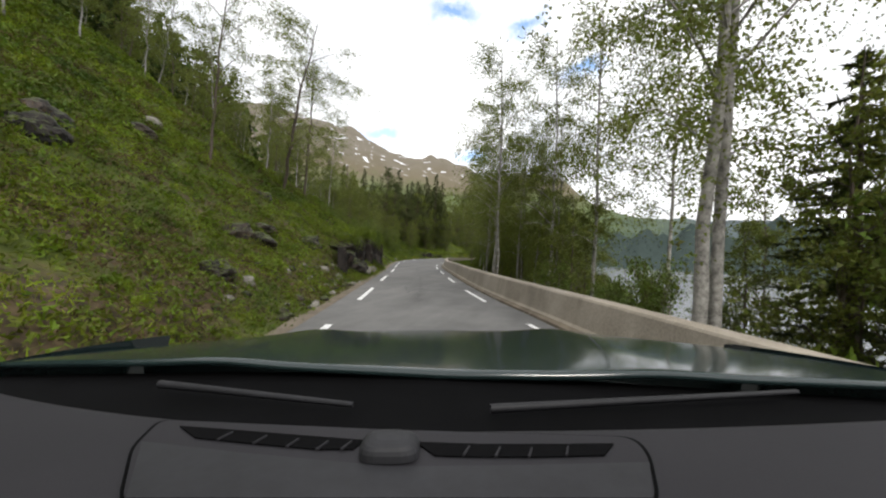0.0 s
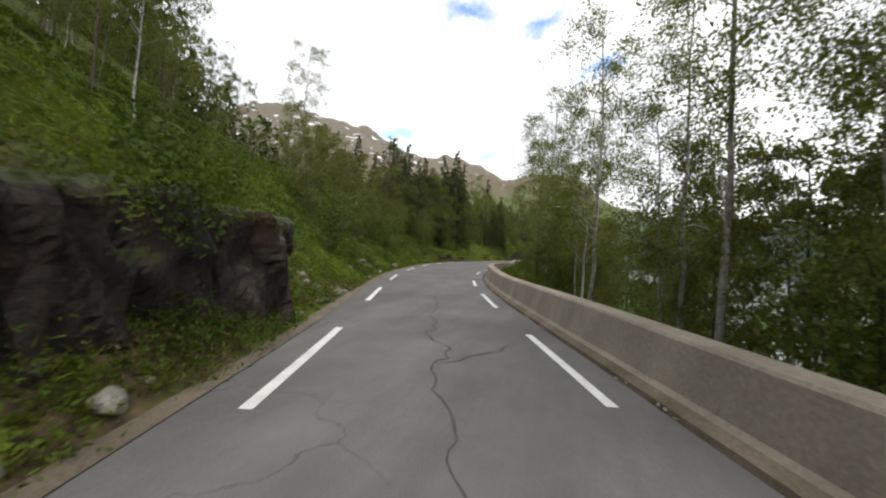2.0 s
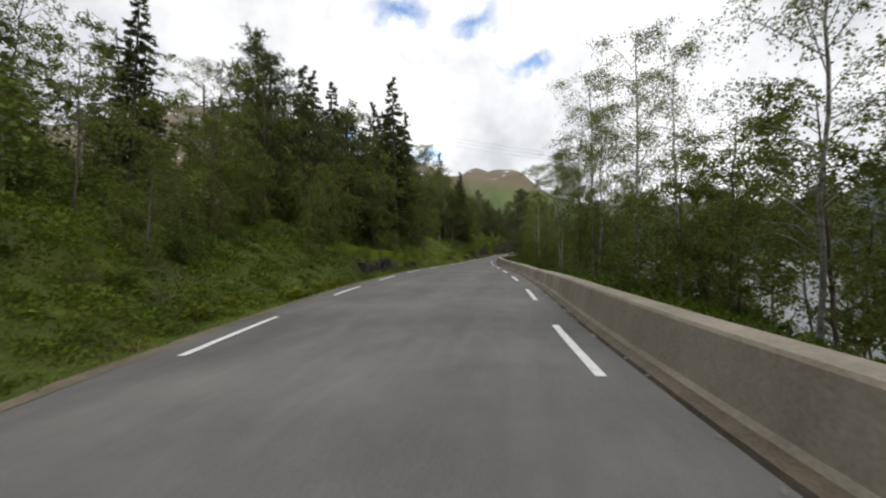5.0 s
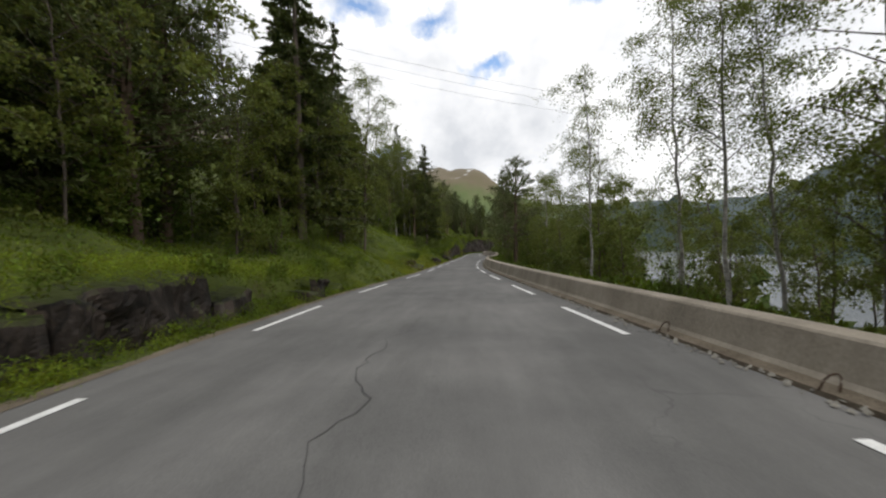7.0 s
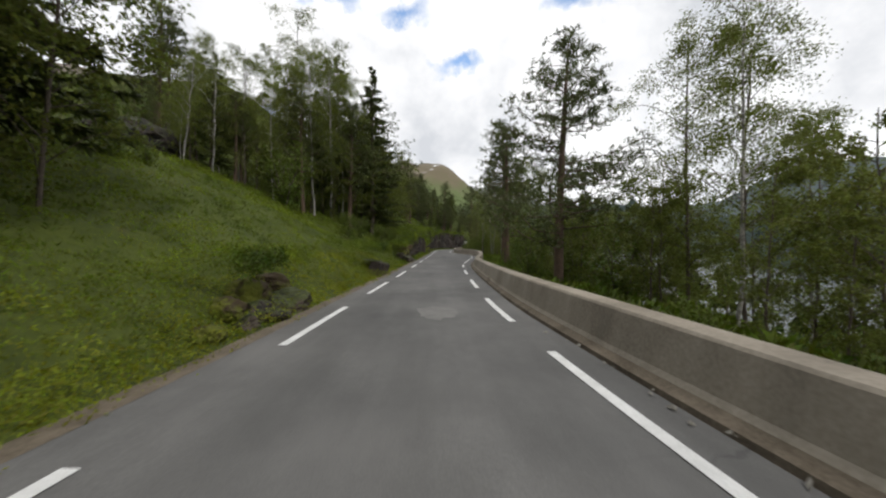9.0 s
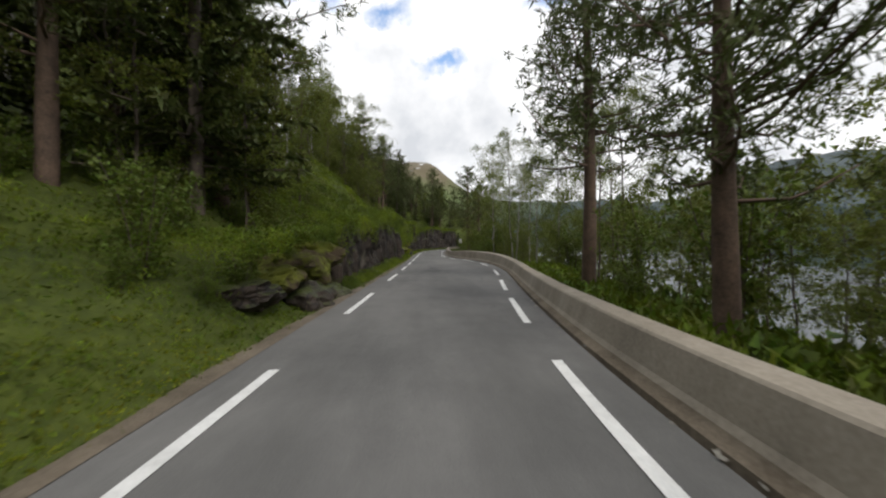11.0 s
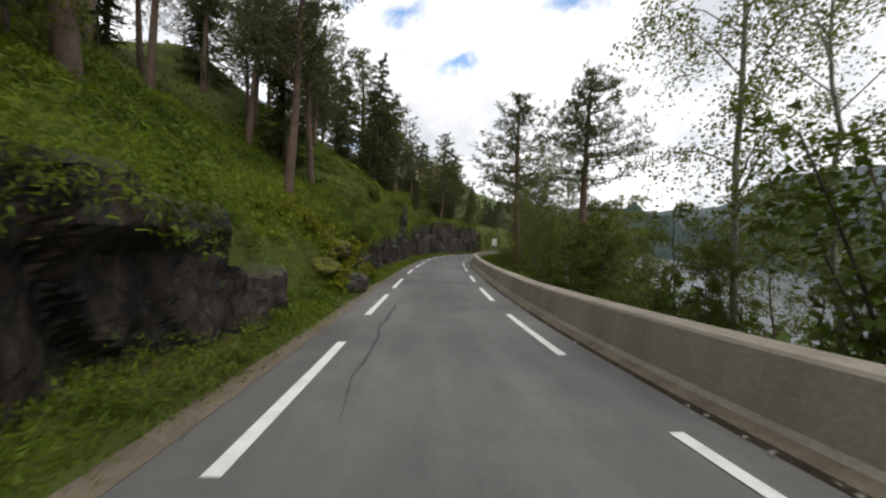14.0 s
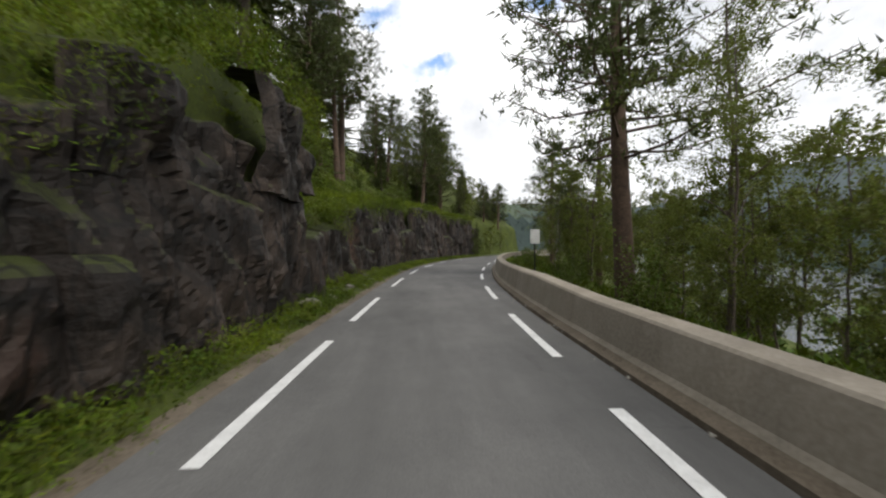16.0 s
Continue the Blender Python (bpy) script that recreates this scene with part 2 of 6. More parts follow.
def crack_rock():
    """Fine dark fracture lines."""
    nt = M["rock"].node_tree
    link = nt.links.new
    p = nt.nodes["Principled BSDF"]
    colour = p.inputs["Base Color"].links[0].from_socket
    geo = nt.nodes.new("ShaderNodeNewGeometry")
    wob = nt.nodes.new("ShaderNodeTexNoise")
    wob.inputs["Scale"].default_value, wob.inputs["Detail"].default_value = 1.7, 6
    link(geo.outputs["Position"], wob.inputs["Vector"])
    add = nt.nodes.new("ShaderNodeVectorMath")
    add.operation = "MULTIPLY_ADD"
    add.inputs[1].default_value = (0.7, 0.7, 0.7)
    link(wob.outputs["Color"], add.inputs[0]), link(geo.outputs["Position"], add.inputs[2])
    mp = nt.nodes.new("ShaderNodeMapping")
    mp.inputs["Scale"].default_value = (1.0, 1.0, 0.55)
    mp.inputs["Rotation"].default_value = (0.35, 0, 0)
    link(add.outputs[0], mp.inputs["Vector"])
    vo = nt.nodes.new("ShaderNodeTexVoronoi")
    vo.feature = "DISTANCE_TO_EDGE"
    vo.inputs["Scale"].default_value = 2.1
    link(mp.outputs[0], vo.inputs["Vector"])
    r = nt.nodes.new("ShaderNodeMapRange")
    r.inputs["From Min"].default_value, r.inputs["From Max"].default_value = 0.0, 0.05
    link(vo.outputs["Distance"], r.inputs["Value"])
    mix = nt.nodes.new("ShaderNodeMix")
    mix.data_type = "RGBA"
    link(r.outputs[0], mix.inputs[0])
    mix.inputs[6].default_value = (0.006, 0.005, 0.0045, 1)
    link(colour, mix.inputs[7])
    link(mix.outputs[2], p.inputs["Base Color"])


def earth_soil():
    """Bare brown earth and dead leaves among the green, most of it low on the first bank."""
    nt = M["soil"].node_tree
    link = nt.links.new
    p = nt.nodes["Principled BSDF"]
    colour = p.inputs["Base Color"].links[0].from_socket
    geo = nt.nodes.new("ShaderNodeNewGeometry")
    n = nt.nodes.new("ShaderNodeTexNoise")
    n.inputs["Scale"].default_value, n.inputs["Detail"].default_value, n.inputs["Roughness"].default_value = 0.45, 8, 0.65
    link(geo.outputs["Position"], n.inputs["Vector"])
    sep = nt.nodes.new("ShaderNodeSeparateXYZ")
    link(geo.outputs["Position"], sep.inputs[0])
    early = nt.nodes.new("ShaderNodeMapRange")
    early.inputs["From Min"].default_value, early.inputs["From Max"].default_value = 34, 18
    early.inputs["To Max"].default_value = 0.2
    link(sep.outputs["Y"], early.inputs["Value"])
    high = nt.nodes.new("ShaderNodeMapRange")
    high.inputs["From Min"].default_value, high.inputs["From Max"].default_value = 0.8, 4.0
    high.inputs["To Min"].default_value, high.inputs["To Max"].default_value = 1.0, 0.0
    link(sep.outputs["Z"], high.inputs["Value"])
    ma = nt.nodes.new("ShaderNodeMath")
    ma.operation = "MULTIPLY_ADD"
    link(early.outputs[0], ma.inputs[0]), link(high.outputs[0], ma.inputs[1]), link(n.outputs["Fac"], ma.inputs[2])
    r = nt.nodes.new("ShaderNodeMapRange")
    r.inputs["From Min"].default_value, r.inputs["From Max"].default_value = 0.60, 0.72
    link(ma.outputs[0], r.inputs["Value"])
    tone = nt.nodes.new("ShaderNodeTexNoise")
    tone.inputs["Scale"].default_value, tone.inputs["Detail"].default_value = 6.0, 8
    link(geo.outputs["Position"], tone.inputs["Vector"])
    ramp = nt.nodes.new("ShaderNodeValToRGB")
    ramp.color_ramp.elements[0].position, ramp.color_ramp.elements[0].color = 0.35, (0.025, 0.018, 0.01, 1)
    ramp.color_ramp.elements[1].position, ramp.color_ramp.elements[1].color = 0.7, (0.12, 0.085, 0.045, 1)
    link(tone.outputs["Fac"], ramp.inputs["Fac"])
    mix = nt.nodes.new("ShaderNodeMix")
    mix.data_type = "RGBA"
    link(r.outputs[0], mix.inputs[0]), link(colour, mix.inputs[6]), link(ramp.outputs[0], mix.inputs[7])
    link(mix.outputs[2], p.inputs["Base Color"])


def streak(name, scale, low, high):
    """Long stains along one direction, darker and lighter."""
    nt = M[name].node_tree
    link = nt.links.new
    p = nt.nodes["Principled BSDF"]
    colour = p.inputs["Base Color"].links[0].from_socket
    geo = nt.nodes.new("ShaderNodeNewGeometry")
    mp = nt.nodes.new("ShaderNodeMapping")
    mp.inputs["Scale"].default_value = scale
    link(geo.outputs["Position"], mp.inputs["Vector"])
    n = nt.nodes.new("ShaderNodeTexNoise")
    n.inputs["Scale"].default_value, n.inputs["Detail"].default_value, n.inputs["Roughness"].default_value = 1.0, 7, 0.62
    link(mp.outputs[0], n.inputs["Vector"])
    r = nt.nodes.new("ShaderNodeMapRange")
    r.inputs["From Min"].default_value, r.inputs["From Max"].default_value = 0.35, 0.68
    r.inputs["To Min"].default_value, r.inputs["To Max"].default_value = low, high
    link(n.outputs["Fac"], r.inputs["Value"])
    hsv = nt.nodes.new("ShaderNodeHueSaturation")
    link(r.outputs[0], hsv.inputs["Value"]), link(colour, hsv.inputs["Color"])
    link(hsv.outputs[0], p.inputs["Base Color"])


def patch_moss():
    """Bare brown stone shows where the moss has gone."""
    nt = M["moss"].node_tree
    p = nt.nodes["Principled BSDF"]
    geo = nt.nodes.new("ShaderNodeNewGeometry")
    n = nt.nodes.new("ShaderNodeTexNoise")
    n.inputs["Scale"].default_value, n.inputs["Detail"].default_value, n.inputs["Roughness"].default_value = 2.2, 8, 0.68
    nt.links.new(geo.outputs["Position"], n.inputs["Vector"])
    r = nt.nodes.new("ShaderNodeMapRange")
    r.inputs["From Min"].default_value, r.inputs["From Max"].default_value = 0.47, 0.56
    nt.links.new(n.outputs["Fac"], r.inputs["Value"])
    mix = nt.nodes.new("ShaderNodeMix")
    mix.data_type = "RGBA"
    nt.links.new(r.outputs[0], mix.inputs[0])
    nt.links.new(p.inputs["Base Color"].links[0].from_socket, mix.inputs[6])
    mix.inputs[7].default_value = (0.05, 0.036, 0.022, 1)
    nt.links.new(mix.outputs[2], p.inputs["Base Color"])


wear_asphalt()
patch_moss()
streak("asphalt", (0.9, 0.07, 1.0), 0.82, 1.12)
streak("asphalt", (2.6, 0.9, 1.0), 0.9, 1.08)
streak("concrete", (2.0, 2.0, 0.35), 0.84, 1.08)
weather_rock()
crack_rock()
earth_soil()


# ---------------------------------------------------------------- helpers
def obj(name, verts, faces, mat, parent=None, smooth=False, label=""):
    me = bpy.data.meshes.new(name)
    me.from_pydata(verts, [], faces)
    if isinstance(mat, (list, tuple)):
        for m in mat:
            me.materials.append(M[m])
    else:
        me.materials.append(M[mat])
    if smooth:
        me.shade_smooth()
    ob = new(name, me)
    if parent:
        ob.parent = parent
    if label:
        tagged(ob, label)
    return ob


def thing(name, label, category, group="", kind="", at=None):
    ob = new(name)
    if at is not None:
        ob.matrix_basis = Matrix.Translation(at)
    return tagged(ob, label, category, group, kind)


def part(name, bm, mat, parent, label=""):
    me = bpy.data.meshes.new(name)
    bm.to_mesh(me)
    bm.free()
    me.materials.append(M[mat])
    ob = new(name, me)
    ob.parent = parent
    return tagged(ob, label) if label else ob


def soften(values, width):
    k = np.exp(-0.5 * (np.arange(-3 * width, 3 * width + 1) / width) ** 2)
    pad = np.concatenate([2 * values[0] - values[3 * width:0:-1], values, 2 * values[-1] - values[-2:-3 * width - 2:-1]])
    return np.convolve(pad, k / k.sum(), "valid")


# ---------------------------------------------------------------- plan of the road
LEFT = [(-40, 10.6), (-20, 4.5), (0, -1.5), (5.5, -3.3), (9.5, -4.7), (14.4, -6.4), (18.7, -7.9), (23.3, -9.5), (26.5, -10.8), (32.4, -12.9),
        (35.6, -14), (39.8, -15), (46.2, -16.5), (53.2, -17.5), (60, -18), (66, -18), (70, -17.75), (76, -17), (81.5, -16.8), (90, -16.4),
        (101, -16), (113, -15.55), (126, -15.2), (135, -15.05), (141, -14.9), (146, -14.6), (152, -14.2), (159, -13.5), (164, -12.6), (172, -10.5), (180, -7), (190, -1), (204, 9)]
RIGHT = [(-40, 16.4), (-20, 9.5), (0, 2.6), (6.8, 0), (10.7, -1.9), (15.8, -3.8), (19.8, -5.2), (23.8, -6.6), (27.7, -8.0), (32.5, -9.4),
         (36.4, -10.3), (42, -11.1), (47, -11.4), (53, -11.5), (60, -12), (65, -12.5), (70, -13.05), (73.4, -13.35), (78, -13.75),
         (82.4, -13.95), (88, -13.8), (92, -13.65), (97, -13.4), (104, -12.4), (108.6, -11.6), (114.4, -11.05), (119.4, -11.3), (124, -12.3),
         (128.3, -12.65), (133, -12.6), (138, -12.4), (143, -12.1), (147.5, -11.85), (151, -11.5), (155, -11), (163, -9.3), (172, -6.6), (180, -3), (190, 3.2), (204, 13)]
YS = np.arange(-36, 200.01, 0.5)


def line(knots):
    y, x = np.array(knots, float).T
    xs = soften(np.interp(YS, y, x), 4)
    p = np.stack([xs, YS], 1)
    t = np.gradient(p, axis=0)
    t /= np.linalg.norm(t, axis=1)[:, None]
    return p, np.stack([-t[:, 1], t[:, 0]], 1)          # points, normals to the left


LP, LN = line(LEFT)
RP, RN = line(RIGHT)


def left_at(y, d):
    """The point d metres to the left of the left edge line, at y along it."""
    i = (y - YS[0]) / 0.5
    f = lambda a: np.interp(i, np.arange(len(YS)), a)
    return np.stack([f(LP[:, 0]) + d * f(LN[:, 0]), f(LP[:, 1]) + d * f(LN[:, 1])], -1)


def right_at(y, d):
    i = (y - YS[0]) / 0.5
    f = lambda a: np.interp(i, np.arange(len(YS)), a)
    return np.stack([f(RP[:, 0]) - d * f(RN[:, 0]), f(RP[:, 1]) - d * f(RN[:, 1])], -1)


# bank on the hill side: y, verge width, bank height, bank depth, slope above
BANK = np.array([
    (-40, .6, 1.0, 1.5, .60), (0, .6, 1.0, 1.5, .62), (8, .8, .8, 1.5, .65), (13, 1.2, 1.2, 1.0, .64), (16, 1.0, 1.8, .8, .66), (20, .9, 1.7, .6, .66),
    (22.6, .9, 1.6, .8, .66), (24.0, .9, .5, 1.3, .66), (40, .9, .8, 1.5, .62), (50, 1.0, .6, 1.5, .55), (56, 1.0, .8, .9, .4), (58, 1.0, 1.1, .6, .33), (64, .9, 1.05, .6, .28), (66, .8, .8, .8, .27),
    (72, .8, .8, 1.0, .32), (80, 1.0, .6, 1.2, .45), (88, .8, .6, 1.0, .52), (96, .8, .7, 1.2, .52), (101, .9, .7, 1.2, .58), (103.2, 1.0, 1.0, 1.0, .55), (105, 1.0, 2.0, .7, .5), (109, 1.0, 2.1, .6, .5),
    (113, 1.0, 2.6, .5, .66), (115.5, .95, 3.0, .5, .8), (118.5, .95, 2.9, .5, .8), (122, .9, 2.0, .5, .7), (128, .9, 1.7, .5, .7), (130.5, .9, 1.3, .6, .75), (134, 1.0, .9, 1.0, .75),
    (138, 1.0, 1.8, .6, .7), (142, 1.1, 2.2, .5, .66), (144.5, 1.1, 3.0, .5, .68), (146.5, 1.1, 4.2, .5, .7), (149.5, 1.1, 4.1, .6, .7), (152, 1.6, 2.0, .8, .7), (156, 1.8, 3.0, .8, .7),
    (165, 2.0, 4.0, .8, .7), (175, 2.0, 4.5, 1.0, .7), (204, 2.0, 4.0, 1.0, .7)])


def bank(y):
    return [np.interp(y, BANK[:, 0], BANK[:, k]) for k in (1, 2, 3, 4)]


def rough_at(x, y):
    """Gentle unevenness of the natural ground."""
    big = 0.35 * np.sin(0.31 * x + 0.2 * y) * np.sin(0.23 * y - 0.11 * x + 1) + 0.12 * np.sin(1.1 * x + 2) * np.sin(0.9 * y)
    mounds = 0.11 * np.sin(2.9 * x + 0.8 * np.sin(1.3 * y)) * np.sin(2.3 * y + x) + 0.07 * np.sin(4.7 * x + 1.9 * y + 1) * np.sin(4.1 * y - 1.3 * x)
    return big + mounds * (0.6 + 0.6 * np.sin(0.37 * x + 1.1) * np.sin(0.29 * y))


def hollow(y):
    """How far the ground draws back under the ledge."""
    return 0.5 * np.exp(-((y - 126.3) / 1.5) ** 2)


def hill(y, d):
    """Height of the ground d metres left of the left edge line."""
    w, h, b, g = bank(y)
    w = w + 0.6 * np.interp(y, [13, 14, 22.6, 23.8, 58, 59, 69, 70, 103.5, 104.5, 130, 131.5, 135.5, 136.5, 150, 151.5, 152, 153.5, 190], [0, 0.55, 0.55, 0, 0, 1, 1, 0, 0, 1, 1, 0, 0, 1, 1, 0.3, 0.3, 1, 1])
    w = w + hollow(y)
    s = np.clip((d - w) / b, 0, 1)
    s = s * s * (3 - 2 * s)
    up = np.clip(d - w - b, 0, None)
    crest = np.interp(y, [-40, 50, 62, 78, 86, 100, 108, 120, 135, 150, 165, 204], [150, 150, 40, 24, 11, 11, 18, 20, 13, 13, 12, 14])
    rise = g * np.minimum(up, crest) + 0.06 * np.clip(up - crest, 0, None)
    p = left_at(y, d)
    foot = np.interp(y, [13, 15, 20.6, 22.5, 104, 106, 112, 113.5, 118, 120, 130, 134, 186], [0, 0.55, 0.55, 0, 0, 0.1, 0.1, 0.6, 0.6, 0.2, 0.2, 0.08, 0.1])
    f = np.clip((d - 0.5) / np.maximum(w - 0.5, 0.2), 0, 1)            # earth fallen to the foot of the rock
    return -0.02 + np.maximum(h * s, foot * f * f) + rise + rough_at(p[..., 0], p[..., 1]) * np.clip((d - w) / 2.5, 0, 1)


def fall(y, d):
    """Height of the ground d metres right of the right edge line, beyond the wall."""
    o = np.clip(d - 1.2, 0, None)
    p = right_at(y, d)
    z = -0.25 - 0.12 * np.minimum(o, 2) - 0.42 * np.clip(o - 2, 0, 60)
    return np.maximum(z, -16.0) + rough_at(p[..., 0], p[..., 1]) * np.clip(o / 3, 0, 1)


def sheet(name, ys, ds, place, height, mat, label):
    yy, dd = np.meshgrid(ys, ds, indexing="ij")
    p = place(yy, dd)
    v = np.concatenate([p, height(yy, dd)[..., None]], -1).reshape(-1, 3)
    n = len(ds)
    faces = [(i * n + j, i * n + j + 1, (i + 1) * n + j + 1, (i + 1) * n + j) for i in range(len(ys) - 1) for j in range(n - 1)]
    if name == "hillside":
        faces = [f[::-1] for f in faces]
    ob = obj(name, v.tolist(), faces, mat, smooth=True)
    return tagged(ob, label, "ground", kind="structure")


ys_fine = np.concatenate([np.arange(-36, -6, 2.0), np.arange(-6, 180, 0.4), np.arange(180, 200.1, 2.0)])
d_left = np.concatenate([np.arange(0.35, 4, 0.14), np.arange(4, 13, 0.35), np.arange(13, 20, 1.0), np.arange(20, 40, 2.5), np.arange(40, 200, 12), np.arange(200, 700, 60)])
d_right = np.concatenate([np.arange(0.9, 4, 0.3), np.arange(4, 12, 0.6), np.arange(12, 60, 3.0)])
sheet("hillside", ys_fine, d_left, left_at, hill, "soil", "steep green hillside of soil and low plants above the road")
sheet("lakeside_slope", ys_fine, d_right, right_at, fall, "soil", "shaded wooded slope falling from the road to the lake")

# lake
g = 4000
lake = obj("water", [(-g, -g, -14), (g, -g, -14), (g, g, -14), (-g, g, -14)], [(0, 1, 2, 3)], "iron")
wm = bpy.data.materials.new("lake_water")
wm.use_nodes = True
pw = wm.node_tree.nodes["Principled BSDF"]
pw.inputs["Base Color"].default_value = (0.02, 0.03, 0.035, 1)
pw.inputs["Roughness"].default_value = 0.22
nz = wm.node_tree.nodes.new("ShaderNodeTexNoise")
nz.inputs["Scale"].default_value, nz.inputs["Detail"].default_value = 5000.0, 6.0
tc = wm.node_tree.nodes.new("ShaderNodeTexCoord")
wm.node_tree.links.new(tc.outputs["Generated"], nz.inputs["Vector"])
bw = wm.node_tree.nodes.new("ShaderNodeBump")
bw.inputs["Strength"].default_value, bw.inputs["Distance"].default_value = 0.8, 0.12
wm.node_tree.links.new(nz.outputs["Fac"], bw.inputs["Height"])
wm.node_tree.links.new(bw.outputs[0], pw.inputs["Normal"])
lake.data.materials[0] = wm
tagged(lake, "calm grey-blue lake below the road reflecting the clouds", "lake", kind="structure")


# mountains: azimuth (degrees, right positive), elevation of the ridge
def mountains():
    az = [-180, -120, -60, -34, -25, -15, -9, -5, -1, 2, 6, 10, 16, 30, 40, 44, 48, 53, 58, 75, 110, 180]
    el = [10, 9, 14, 19.5, 17, 13.5, 11.2, 12.6, 13.0, 12.2, 9.2, 7.2, 6.2, 5.2, 6.6, 8.6, 10.4, 8.8, 7.2, 7.5, 9, 10]
    ang = np.arange(-180, 180.01, 0.5)
    e = soften(np.interp(ang, az, el), 2)
    verts, rows_n = [], 26
    for i, a in enumerate(ang):
        for k in range(rows_n):
            f = k / (rows_n - 1)
            dist = 1500 + 1100 * f
            if k == rows_n - 1:
                dist, f = 3000, 0.75
            z = math.tan(radians(e[i])) * 2600 * (0.02 + 0.98 * f ** 1.15)
            x, y = dist * math.sin(radians(a)), dist * math.cos(radians(a))
            wob = noise.fractal(Vector((x, y, 0)) / 420.0, 1.0, 2.1, 6)
            verts.append((x - 10, y + 60, z * (1 + 0.10 * wob) - 14 + 60 * wob * min(f, 0.6)))
    faces = [(i * rows_n + k, (i + 1) * rows_n + k, (i + 1) * rows_n + k + 1, i * rows_n + k + 1) for i in range(len(ang) - 1) for k in range(rows_n - 1)]
    m = bpy.data.materials.new("mountain")
    m.use_nodes = True
    nt = m.node_tree
    p = nt.nodes["Principled BSDF"]
    p.inputs["Roughness"].default_value = 0.95
    p.inputs["Specular IOR Level"].default_value = 0.1
    geo = nt.nodes.new("ShaderNodeNewGeometry")
    sep = nt.nodes.new("ShaderNodeSeparateXYZ")
    nt.links.new(geo.outputs["Position"], sep.inputs[0])
    n1 = nt.nodes.new("ShaderNodeTexNoise")
    n1.inputs["Scale"].default_value, n1.inputs["Detail"].default_value = 0.006, 9
    n1.inputs["Roughness"].default_value = 0.65
    nt.links.new(geo.outputs["Position"], n1.inputs["Vector"])
    hgt = nt.nodes.new("ShaderNodeMath")
    hgt.operation = "MULTIPLY_ADD"
    hgt.inputs[1].default_value = 420
    nt.links.new(n1.outputs["Fac"], hgt.inputs[0])
    nt.links.new(sep.outputs["Z"], hgt.inputs[2])
    mr = nt.nodes.new("ShaderNodeMapRange")
    mr.inputs["From Min"].default_value, mr.inputs["From Max"].default_value = 150, 930
    nt.links.new(hgt.outputs[0], mr.inputs["Value"])
    r = nt.nodes.new("ShaderNodeValToRGB")
    r.color_ramp.elements[0].position, r.color_ramp.elements[0].color = 0.22, (0.045, 0.068, 0.042, 1)
    r.color_ramp.elements[1].position, r.color_ramp.elements[1].color = 0.86, (0.17, 0.15, 0.12, 1)
    for pos, c in ((0.42, (0.11, 0.14, 0.06, 1)), (0.62, (0.15, 0.127, 0.086, 1))):
        el_ = r.color_ramp.elements.new(pos)
        el_.color = c
    nt.links.new(mr.outputs[0], r.inputs["Fac"])
    # haze over the right-hand range, put into its colour as blue-grey
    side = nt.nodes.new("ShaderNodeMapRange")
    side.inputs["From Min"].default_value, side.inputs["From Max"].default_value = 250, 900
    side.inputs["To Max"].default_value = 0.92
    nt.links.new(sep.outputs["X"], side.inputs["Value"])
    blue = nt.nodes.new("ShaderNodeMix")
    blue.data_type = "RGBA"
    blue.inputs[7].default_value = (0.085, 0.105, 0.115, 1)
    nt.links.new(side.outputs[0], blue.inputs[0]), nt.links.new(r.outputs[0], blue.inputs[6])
    n2 = nt.nodes.new("ShaderNodeTexNoise")
    n2.inputs["Scale"].default_value, n2.inputs["Detail"].default_value = 0.014, 7
    st = nt.nodes.new("ShaderNodeMapping")
    st.inputs["Scale"].default_value = (1, 1, 2.2)
    nt.links.new(geo.outputs["Position"], st.inputs["Vector"])
    nt.links.new(st.outputs[0], n2.inputs["Vector"])
    snow = nt.nodes.new("ShaderNodeMapRange")
    snow.inputs["From Min"].default_value, snow.inputs["From Max"].default_value = 0.62, 0.67
    nt.links.new(n2.outputs["Fac"], snow.inputs["Value"])
    up = nt.nodes.new("ShaderNodeMapRange")
    up.inputs["From Min"].default_value, up.inputs["From Max"].default_value = 410, 520
    nt.links.new(sep.outputs["Z"], up.inputs["Value"])
    both = nt.nodes.new("ShaderNodeMath")
    both.operation = "MULTIPLY"
    nt.links.new(snow.outputs[0], both.inputs[0]), nt.links.new(up.outputs[0], both.inputs[1])
    mix = nt.nodes.new("ShaderNodeMix")
    mix.data_type = "RGBA"
    mix.inputs[7].default_value = (0.8, 0.82, 0.86, 1)
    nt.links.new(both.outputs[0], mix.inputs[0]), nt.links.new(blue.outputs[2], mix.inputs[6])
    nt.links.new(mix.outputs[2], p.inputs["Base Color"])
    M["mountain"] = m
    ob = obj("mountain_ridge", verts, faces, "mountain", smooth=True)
    tagged(ob, "distant mountains with green slopes and old snow patches", "mountain", kind="structure")


mountains()

# ---------------------------------------------------------------- road, dashes, wall
def road():
    n = len(YS)
    verts, k = [], 9
    for i in range(n):
        a = LP[i] + 0.45 * LN[i]
        b = RP[i] - 0.42 * RN[i]
        for j in range(k):
            f = j / (k - 1)
            q = a * (1 - f) + b * f
            z = 0.012 * noise.noise((q[0] * 0.5, q[1] * 0.3, 0))
            verts.append((q[0], q[1], z))
    faces = [(i * k + j, i * k + j + 1, (i + 1) * k + j + 1, (i + 1) * k + j) for i in range(n - 1) for j in range(k - 1)]
    ob = obj("road", verts, faces, "asphalt", smooth=True)
    return tagged(ob, "narrow worn grey asphalt road with patched cracks", "road", kind="structure")


